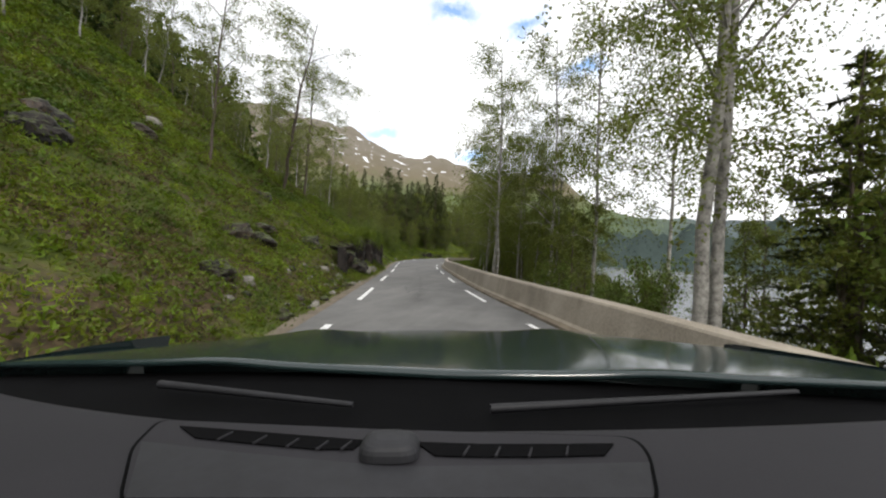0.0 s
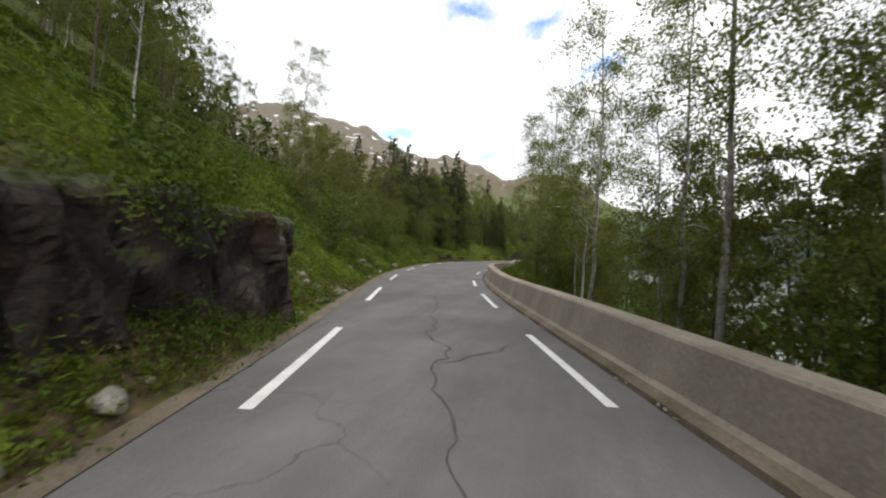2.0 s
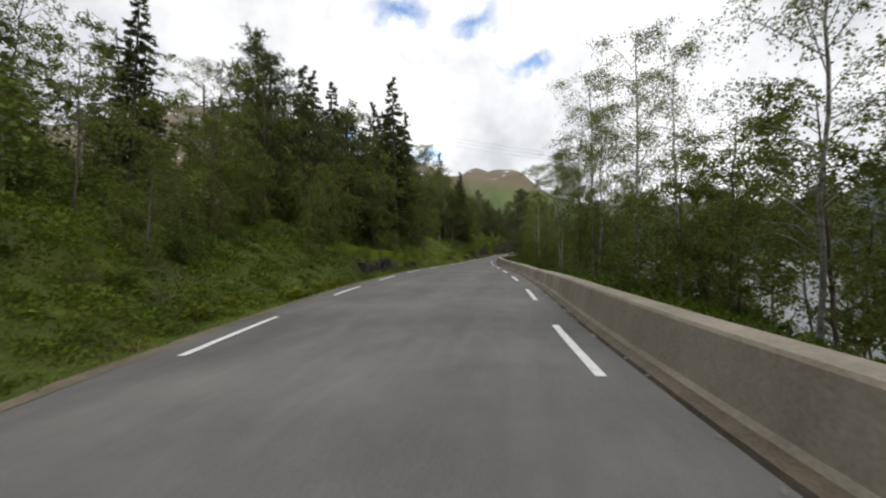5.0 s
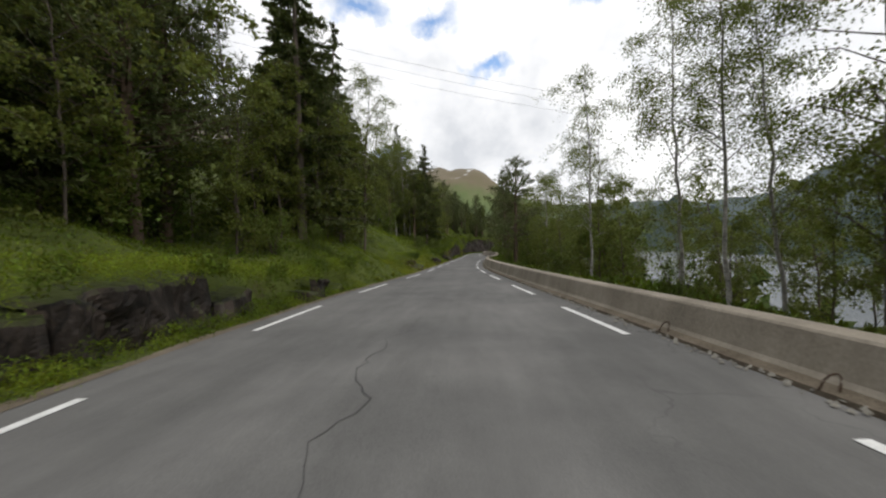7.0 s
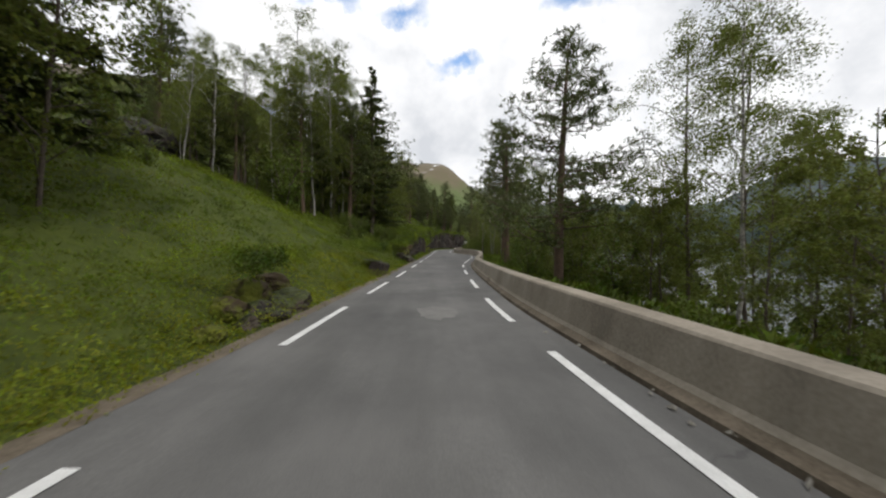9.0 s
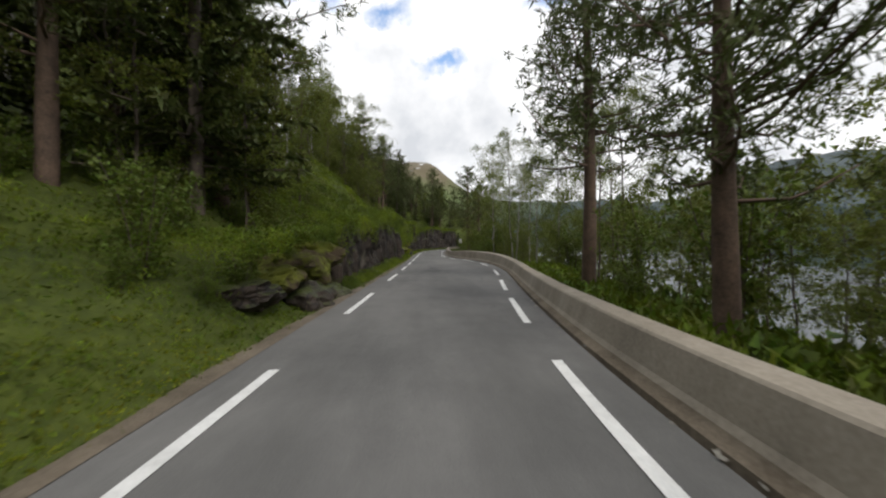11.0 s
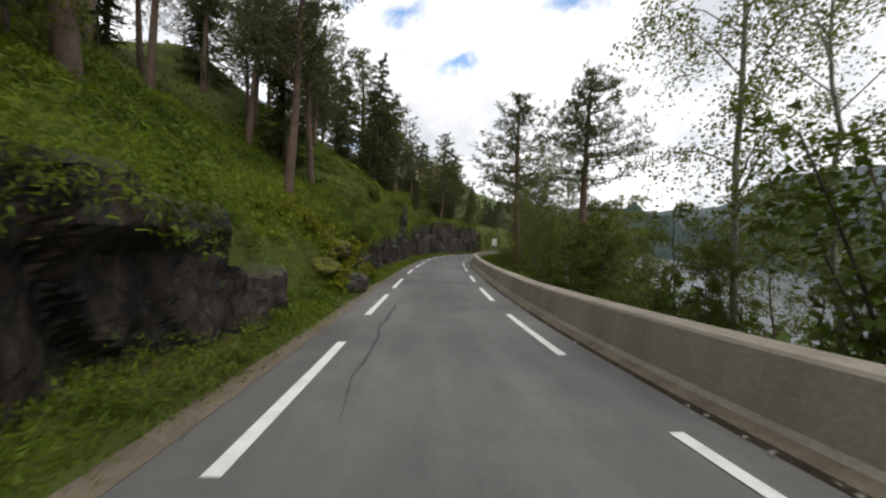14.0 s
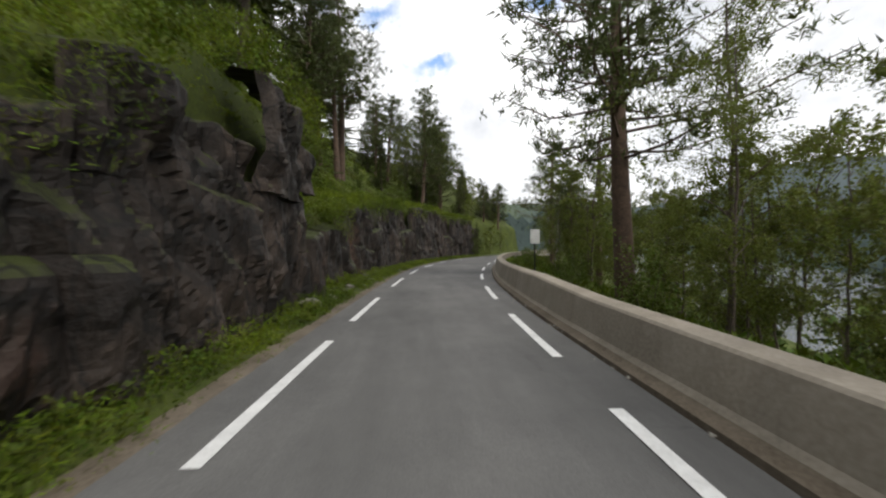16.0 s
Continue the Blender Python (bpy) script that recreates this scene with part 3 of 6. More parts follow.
def dash(place, y0, length, parent, width=0.11):
    verts = []
    s = np.linspace(y0, y0 + length, 7)
    for k, y in enumerate(s):
        a, b = place(np.array(y), -width / 2), place(np.array(y), width / 2)
        for q in (a, b):
            z = 0.012 * noise.noise((q[0] * 0.5, q[1] * 0.3, 0)) + 0.008
            verts.append((q[0], q[1], z))
    n = len(s)
    faces = [(2 * i, 2 * i + 1, 2 * i + 3, 2 * i + 2) for i in range(n - 1)]
    if place is left_at:
        faces = [f[::-1] for f in faces]
    obj("edge_line", verts, faces, "paint", parent)


rd = road()


def shoulder():
    """Strip of grit between the asphalt and the grass."""
    verts, ds = [], (0.43, 0.50, 0.58, 0.70)
    for i in range(len(YS)):
        for k, d in enumerate(ds):
            q = LP[i] + (d + 0.10 * noise.noise((YS[i] * 0.6, k, 2)) * (k > 0)) * LN[i]
            verts.append((q[0], q[1], 0.006 + 0.012 * noise.noise((q[0] * 2, q[1] * 2, 1)) * (k > 0) - (0.02 if k == 3 else 0)))
    n = len(ds)
    faces = [(i * n + j, (i + 1) * n + j, (i + 1) * n + j + 1, i * n + j + 1) for i in range(len(YS) - 1) for j in range(n - 1)]
    ob = obj("shoulder", verts, faces, "gravel", smooth=True)
    tagged(ob, "narrow strip of brown grit beside the asphalt", "ground", kind="structure")


shoulder()
# where the worn paint of each dash begins, along the left and the right line
for y in (-9, -3.2, 2.6, 8.3, 13.7, 19.4, 25.0, 30.7, 37.6, 44.8, 51.2, 56.9, 62.6, 68.2, 73.7, 79.0, 83.8, 88.7, 94.4, 100.2, 106.2, 111.3, 115.9, 120.6, 125.0, 129.6, 133.8, 139.1, 143.3, 147.4, 152.7, 157.8, 163, 168, 173):
    dash(left_at, y, 2.8, rd)
for y in (-6, -0.8, 4.6, 9.9, 15.3, 20.7, 26.0, 31.2, 39.0, 44.6, 50.4, 56.4, 61.9, 66.7, 71.7, 76.1, 80.4, 85.0, 90, 94.6, 99, 103, 107.5, 113.4, 118.3, 122.9, 127.3, 131.6, 136.1, 141.2, 145.1, 149.6, 154.6, 159.6, 165, 170):
    dash(right_at, y, 2.6, rd)


# height of the wall's top along the road
TOPS = [(-40, .58), (12, .59), (30, .57), (34, .64), (40, .64), (50, .55), (57, .46), (65, .46), (72, .48), (80, .53), (92, .46), (101, .38), (106, .39), (112, .5), (118, .62), (124, .61), (131, .48), (140, .48), (146, .51), (149, .6), (204, .6)]


def wall():
    prof = [(0.44, -0.05), (0.455, 0.035), (0.50, 0.05), (0.57, 0.075), (0.61, 0.12), (0.69, 0.95), (0.715, 1.0), (0.96, 1.02), (0.985, 0.98), (1.02, -1.2)]
    k, verts = len(prof), []
    for i in range(len(YS)):
        top = np.interp(YS[i], *zip(*TOPS))
        for d, z in prof:
            z = z * top if z > 0.3 else z
            q = RP[i] - d * RN[i]
            jit = 0.012 * noise.noise((q[0] * 0.7, q[1] * 0.7, z * 3))
            verts.append((q[0] - jit * RN[i][0], q[1] - jit * RN[i][1], z + (0.02 * noise.noise((q[0] * 0.15, q[1] * 0.15, 5)) if z > 0.3 else 0)))
    faces = [(i * k + j, i * k + j + 1, (i + 1) * k + j + 1, (i + 1) * k + j) for i in range(len(YS) - 1) for j in range(k - 1)]
    ob = obj("wall_roadside", verts, faces, ["concrete", "gravel"])
    for i, face in enumerate(ob.data.polygons):           # grit lies on the sloped foot
        face.material_index = 1 if i % (k - 1) < 3 else 0
    return tagged(ob, "low cast concrete guard wall with sloped foot beside the road", "wall", kind="structure")


wall()

# ---------------------------------------------------------------- fast meshes
rng = np.random.default_rng(7)


def mesh_np(name, verts, faces, mat, smooth=False):
    """A mesh from arrays; faces all with the same number of corners."""
    verts, faces = np.asarray(verts, np.float32), np.asarray(faces, np.int32)
    me = bpy.data.meshes.new(name)
    n, k = faces.shape
    me.vertices.add(len(verts))
    me.vertices.foreach_set("co", verts.ravel())
    me.loops.add(n * k)
    me.loops.foreach_set("vertex_index", faces.ravel())
    me.polygons.add(n)
    me.polygons.foreach_set("loop_start", np.arange(0, n * k, k, dtype=np.int32))
    me.polygons.foreach_set("loop_total", np.full(n, k, np.int32))
    me.materials.append(M[mat])
    me.update(calc_edges=True)
    if smooth:
        me.shade_smooth()
    return me


def unit(v):
    return v / np.maximum(np.linalg.norm(v, axis=-1, keepdims=True), 1e-9)


def leaf_tris(centres, size, aspect=0.8, flat=0.0, down=0.0):
    """Pointed leaves at the centres, turned at random; flat: pulled towards lying level; down: hanging."""
    n = len(centres)
    a = unit(rng.normal(size=(n, 3)) * (1, 1, 1 - 0.8 * flat) + (0, 0, -down))
    b = unit(np.cross(a, unit(rng.normal(size=(n, 3)) * (1 - flat, 1 - flat, 1) + (0, 0, 2 * flat))))
    s = (size * rng.uniform(0.6, 1.35, n))[:, None]
    v = np.stack([centres - a * s * 0.4 + b * s * aspect * 0.5, centres - a * s * 0.4 - b * s * aspect * 0.5, centres + a * s * 0.6], 1)
    return v.reshape(-1, 3), np.arange(3 * n).reshape(-1, 3)


def tube(points, radii, sides=6):
    """A tapered tube along the points."""
    pts, rad = np.asarray(points, float), np.asarray(radii, float)
    t = unit(np.gradient(pts, axis=0))
    ref = np.where(np.abs(t[:, 2:3]) > 0.9, (1.0, 0, 0), (0, 0, 1.0))
    u = unit(np.cross(t, ref))
    w = np.cross(t, u)
    ang = np.arange(sides) * 2 * math.pi / sides
    ring = pts[:, None] + rad[:, None, None] * (np.cos(ang)[None, :, None] * u[:, None] + np.sin(ang)[None, :, None] * w[:, None])
    n = len(pts)
    f = [(i * sides + j, i * sides + (j + 1) % sides, (i + 1) * sides + (j + 1) % sides, (i + 1) * sides + j) for i in range(n - 1) for j in range(sides)]
    return ring.reshape(-1, 3), np.array(f)


def gather(pieces):
    vs, fs, o = [], [], 0
    for v, f in pieces:
        vs.append(v), fs.append(f + o)
        o += len(v)
    return np.concatenate(vs), np.concatenate(fs)


def child(name, me, parent, label=""):
    ob = new(name, me)
    ob.parent = parent
    return tagged(ob, label) if label else ob


# ---------------------------------------------------------------- trees
def birch(h=9.0, twigs=10, leaves=24, spread=1.0, lean=0.05, label="", bark="bark", low=0.22, size=0.054, kind="birch_tree", thick=1.0):
    top = np.array([rng.normal(0, lean * h), rng.normal(0, lean * h), h])
    mid = np.array([rng.normal(0, 0.02 * h), rng.normal(0, 0.02 * h), h * 0.5]) + top * (0.45, 0.45, 0)
    s = np.linspace(0, 1, 12)[:, None]
    stem = 2 * s * (1 - s) * mid + s * s * top
    stem += np.concatenate([rng.normal(0, 0.03, (12, 2)), np.zeros((12, 1))], 1) * (s > 0.05)
    stem[0, 2] = -0.6
    wood = [tube(stem, 0.0056 * thick * h * (1 - s[:, 0]) ** 0.8 + 0.010, 8)]
    at = []
    limbs = 24
    for k in range(limbs):
        f = low + (0.98 - low) * (k + rng.uniform()) / limbs
        i = f * 11
        p = np.array([np.interp(i, np.arange(12), stem[:, c]) for c in range(3)])
        az = rng.uniform(0, 2 * math.pi)
        reach = spread * h * (0.045 + 0.16 * math.sin(math.pi * min(1, (f - low * 0.6) / (1.05 - low * 0.6))) ** 0.8) * rng.uniform(0.55, 1.3)
        up = reach * rng.uniform(0.55, 1.35)
        q = np.linspace(0, 1, 6)[:, None]
        limb = p + np.concatenate([q * reach * math.cos(az), q * reach * math.sin(az), up * q - 0.5 * reach * q ** 3], 1) + rng.normal(0, 0.035 * reach, (6, 3)) * q
        wood.append(tube(limb[[0, 2, 3, 5]], (0.0026 * h * (1 - f * 0.6) * (1 - q[:, 0] * 0.85) + 0.003)[[0, 2, 3, 5]], 3))
        for _ in range(twigs):                            # drooping twigs carry the leaves
            j = rng.beta(1.8, 0.9)
            a = np.array([np.interp(j * 5, np.arange(6), limb[:, m]) for m in range(3)])
            ln = rng.uniform(0.05, 0.11) * h * (0.5 + 0.5 * (1 - f) + 0.2)
            d = unit(rng.normal(0, 1, 3) * (1, 1, 0.5) + (0.6 * math.cos(az), 0.6 * math.sin(az), 0)) * ln
            g = np.linspace(0, 1, 4)[:, None]
            tw = a + g * d + np.array([0, 0, -1]) * g ** 2 * ln * rng.uniform(0.3, 1.1)
            n = int(leaves * rng.uniform(0.5, 1.5))
            r = rng.uniform(0.1, 1.05, n)
            c = np.stack([np.interp(r * 3, np.arange(4), tw[:, m]) for m in range(3)], 1)
            at.append(c + rng.normal(0, 0.010 * h, (n, 3)))
    root = new(kind)
    tagged(root, label or "slender birch tree with pale bark and a thin airy green crown", "tree", "trees along the road")
    v, f = leaf_tris(np.concatenate(at), size, 0.85, 0.1, 0.5)
    wv, wf = gather(wood)
    child("trunk", mesh_np("trunk", wv, wf, bark, True), root, "mottled white birch trunk" if bark == "bark" else "dark grey trunk")
    child("crown", mesh_np("crown", v, f, "birchleaf"), root)
    return root


def pine(h=10.0, bare=0.35, count=520, spread=1.0, label=""):
    s = np.linspace(0, 1, 12)[:, None]
    stem = np.concatenate([0.02 * h * np.sin(2.2 * s + rng.uniform(0, 6)), 0.02 * h * np.sin(1.7 * s + rng.uniform(0, 6)), s * h], 1)
    stem[0, 2] = -0.7
    wood = [tube(stem, 0.017 * h * (1 - s[:, 0]) ** 0.75 + 0.014, 9)]
    tufts = []
    levels = 15
    for k in range(levels):
        f = bare + (0.97 - bare) * k / (levels - 1)
        for _ in range(6 if f > bare + 0.08 else 3):
            i = (f + rng.uniform(-0.02, 0.02)) * 11
            p = np.array([np.interp(i, np.arange(12), stem[:, c]) for c in range(3)])
            az = rng.uniform(0, 2 * math.pi)
            reach = spread * h * (0.035 + 0.22 * (1 - (f - bare) / (1 - bare)) ** 0.75) * rng.uniform(0.55, 1.15)
            q = np.linspace(0, 1, 6)[:, None]
            limb = p + np.concatenate([q * reach * math.cos(az), q * reach * math.sin(az), reach * (0.10 * q + 0.28 * q ** 3 - 0.12 * (1 - f) * q)], 1) + rng.normal(0, 0.04 * reach, (6, 3)) * q
            wood.append(tube(limb[[0, 2, 3, 5]], (0.005 * h * (1 - f * 0.7) * (1 - q[:, 0] * 0.8) + 0.003)[[0, 2, 3, 5]], 3))
            n = max(6, int(2.0 * count / (levels * 6) * (0.3 + reach / (0.12 * h))))
            g = rng.beta(1.7, 0.8, n)
            c = np.stack([np.interp(g * 5, np.arange(6), limb[:, j]) for j in range(3)], 1)
            c += rng.normal(0, 0.10 * reach + 0.06, (n, 3)) * (1, 1, 0.3)
            tufts.append(c)
    c = np.concatenate(tufts)
    per = 8
    n = len(c)
    d = unit(rng.normal(size=(n, per, 3)) + (0, 0, 0.55))
    L = 0.2 * rng.uniform(0.6, 1.2, (n, per, 1)) * h / 10
    side = unit(np.cross(d, rng.normal(size=(n, per, 3)))) * 0.02 * h / 10
    b = c[:, None] + rng.normal(0, 0.04, (n, per, 3))
    v = np.stack([b - side, b + side, b + d * L], 2).reshape(-1, 3)
    root = new("pine_tree")
    tagged(root, label or "tall pine tree with reddish bark and dark needle tufts", "tree", "trees along the road")
    wv, wf = gather(wood)
    child("trunk", mesh_np("trunk", wv, wf, "pinebark", True), root, "rough reddish-brown pine trunk")
    child("crown", mesh_np("crown", v, np.arange(len(v)).reshape(-1, 3), "needle"), root)
    return root


def spruce(h=9.0, label=""):
    s = np.linspace(0, 1, 8)[:, None]
    stem = np.concatenate([0 * s, 0 * s, s * h], 1)
    stem[0, 2] = -0.6
    wood = [tube(stem, 0.014 * h * (1 - s[:, 0]) + 0.012, 7)]
    quads = []
    levels = 24
    for k in range(levels):
        f = 0.08 + 0.9 * k / (levels - 1)
        for turn in range(8 if f < 0.8 else 5):
            p = np.array([0, 0, f * h + rng.uniform(-0.02, 0.02) * h])
            az = rng.uniform(0, 2 * math.pi)
            reach = h * 0.21 * (1 - f) ** 0.85 * rng.uniform(0.65, 1.15) + 0.06
            q = np.linspace(0, 1, 5)[:, None]
            out = np.array([math.cos(az), math.sin(az), 0])
            limb = p + q * reach * out + np.array([0, 0, 1]) * reach * (0.12 * q - 0.45 * q ** 1.5 + 0.22 * q ** 3)
            if turn % 2:
                wood.append(tube(limb[[0, 2, 4]], (0.003 * h * (1 - f) * (1 - q[:, 0] * 0.8) + 0.003)[[0, 2, 4]], 3))
            n = int(24 + 50 * reach)
            g = rng.uniform(0.15, 1, n)
            c = np.stack([np.interp(g * 4, np.arange(5), limb[:, j]) for j in range(3)], 1)
            d = unit(out + rng.normal(0, 0.7, (n, 3)) + (0, 0, -0.45))
            L = 0.17 * h / 9 * rng.uniform(0.6, 1.3, (n, 1))
            side = unit(np.cross(d, rng.normal(0, 0.4, (n, 3)) + (0, 0, 1))) * 0.042 * h / 9
            quads.append(np.stack([c - side, c + side, c + d * L], 1).reshape(-1, 3))
    v = np.concatenate(quads)
    root = new("spruce_tree")
    tagged(root, label or "dark green spruce tree with drooping layered branches", "tree", "trees along the road")
    wv, wf = gather(wood)
    child("trunk", mesh_np("trunk", wv, wf, "darkbark", True), root, "thin dark spruce trunk")
    child("crown", mesh_np("crown", v, np.arange(len(v)).reshape(-1, 3), "needle"), root)
    return root


def bush(h=2.4, twigs=34, leaves=14, label="", size=0.066, mat="bushleaf"):
    wood, at = [], []
    for k in range(7):
        az, out = rng.uniform(0, 6.28), rng.uniform(0.1, 0.42) * h
        q = np.linspace(0, 1, 5)[:, None]
        top = h * rng.uniform(0.55, 1.0)
        limb = np.concatenate([q ** 1.3 * out * math.cos(az), q ** 1.3 * out * math.sin(az), q * top - 0.25], 1) + rng.normal(0, 0.05, (5, 3)) * q
        wood.append(tube(limb, 0.016 * (1 - q[:, 0] * 0.8) + 0.003, 4))
        for _ in range(twigs // 2):
            j = rng.uniform(0.15, 1.0)
            a = np.array([np.interp(j * 4, np.arange(5), limb[:, m]) for m in range(3)])
            d = unit(rng.normal(0, 1, 3) + (0, 0, 0.35)) * rng.uniform(0.14, 0.30) * h * (1.1 - 0.5 * j)
            g = np.linspace(0, 1, 3)[:, None]
            tw = a + g * d - np.array([0, 0, 0.06]) * g ** 2
            n = int(leaves * rng.uniform(0.5, 1.5))
            r = rng.uniform(0.2, 1.1, n)
            at.append(np.stack([np.interp(r * 2, np.arange(3), tw[:, m]) for m in range(3)], 1) + rng.normal(0, 0.03 * h, (n, 3)))
    c = np.concatenate(at)
    c[:, 2] = np.abs(c[:, 2])
    root = new("bush")
    tagged(root, label or "leafy green birch and alder bush", "bush", "roadside bushes")
    wv, wf = gather(wood)
    child("stem", mesh_np("stem", wv, wf, "darkbark", True), root)
    v, f = leaf_tris(c, size, 0.9, 0.25, 0.1)
    child("foliage", mesh_np("foliage", v, f, mat), root)
    return root


STOCK = {
    "birch": [(birch(9.0, 12, 40, 0.92), 9.0), (birch(9.0, 12, 40, 0.8, 0.03), 9.0), (birch(9.0, 12, 40, 1.0, 0.05), 9.0), (birch(9.0, 12, 40, 0.9, 0.03, low=0.4), 9.0),
              (birch(9.0, 12, 44, 1.05, 0.04, bark="darkbark", label="full-crowned grey-stemmed birch tree in light green leaf"), 9.0)],
    "alder": [(birch(6.0, 9, 30, 1.35, 0.05, "dense young alder tree in full green leaf", "darkbark", 0.04, 0.076, "alder_tree"), 6.0), (birch(6.0, 9, 30, 1.5, 0.06, "dense young alder tree in full green leaf", "darkbark", 0.04, 0.076, "alder_tree"), 6.0)],
    "farbirch": [(birch(7.0, 7, 24, 1.15, 0.04, size=0.09), 7.0), (birch(7.0, 7, 24, 1.3, 0.06, size=0.09, bark="darkbark"), 7.0)],
    "stout": [(birch(11.0, 14, 62, 0.95, 0.012, label="tall stout birch with black-scarred white bark", low=0.26, size=0.058, thick=1.4), 11.0), (birch(11.0, 14, 62, 0.95, 0.02, label="tall stout birch with black-scarred white bark", low=0.26, size=0.058, thick=1.25), 11.0)],
    "pine": [(pine(10, 0.35), 10.0), (pine(10, 0.5, 460), 10.0), (pine(10, 0.25, 560, 1.1), 10.0), (pine(10, 0.2, 600, 1.35, "broad pine tree with long layered branches of dark needles"), 10.0)],
    "spruce": [(spruce(9), 9.0), (spruce(9), 9.0), (spruce(9), 9.0)],
    "bush": [(bush(2.4, 38, 20), 2.4), (bush(2.4, 44, 20), 2.4), (bush(2.4, 34, 20), 2.4), (bush(2.4, 38, 20), 2.4)],
    "yellowbush": [(bush(1.2, 30, 16, "low yellow-green leafy shrub on the verge", 0.075, "yellowleaf"), 1.2), (bush(1.2, 36, 16, "low yellow-green leafy shrub on the verge", 0.07, "yellowleaf"), 1.2)],
}
USED = set()


def plant(kind, x, y, z, height, variant=None, wide=1.0, tilt=0.0, label=""):
    stock = STOCK[kind]
    k = int(rng.integers(len(stock))) if variant is None else variant
    ob, h0 = stock[k]
    s = height / h0
    m = Matrix.Translation((x, y, z)) @ Euler((tilt * rng.uniform(-1, 1), tilt * rng.uniform(-1, 1), rng.uniform(0, 6.28))).to_matrix().to_4x4() @ Matrix.Diagonal((s * wide, s * wide, s, 1))
    if (kind, k) not in USED:
        USED.add((kind, k))
        ob.matrix_basis = m
    else:
        ob = copy_thing(ob, m)
    if label:
        tagged(ob, label)
    return ob


def plant_left(kind, y, d, top, **more):
    p, z = left_at(np.array(float(y)), float(d)), float(hill(np.array(float(y)), np.array(float(d))))
    return plant(kind, p[0], p[1], z, max(top - z, 1.0), **more)


def plant_right(kind, y, off, top, **more):
    # y of the tree itself; off metres right of the right edge line
    x = float(np.interp(y, RP[:, 1], RP[:, 0])) + off
    z = float(fall(np.array(float(y)), np.array(float(off) * 0.97)))
    return plant(kind, x, y, z, max(top - z, 1.0), **more)


def low_shrub(y, d, z, height):
    p = left_at(np.array(y), d)
    return plant("yellowbush", p[0], p[1], z, height, wide=rng.uniform(1.0, 1.7))


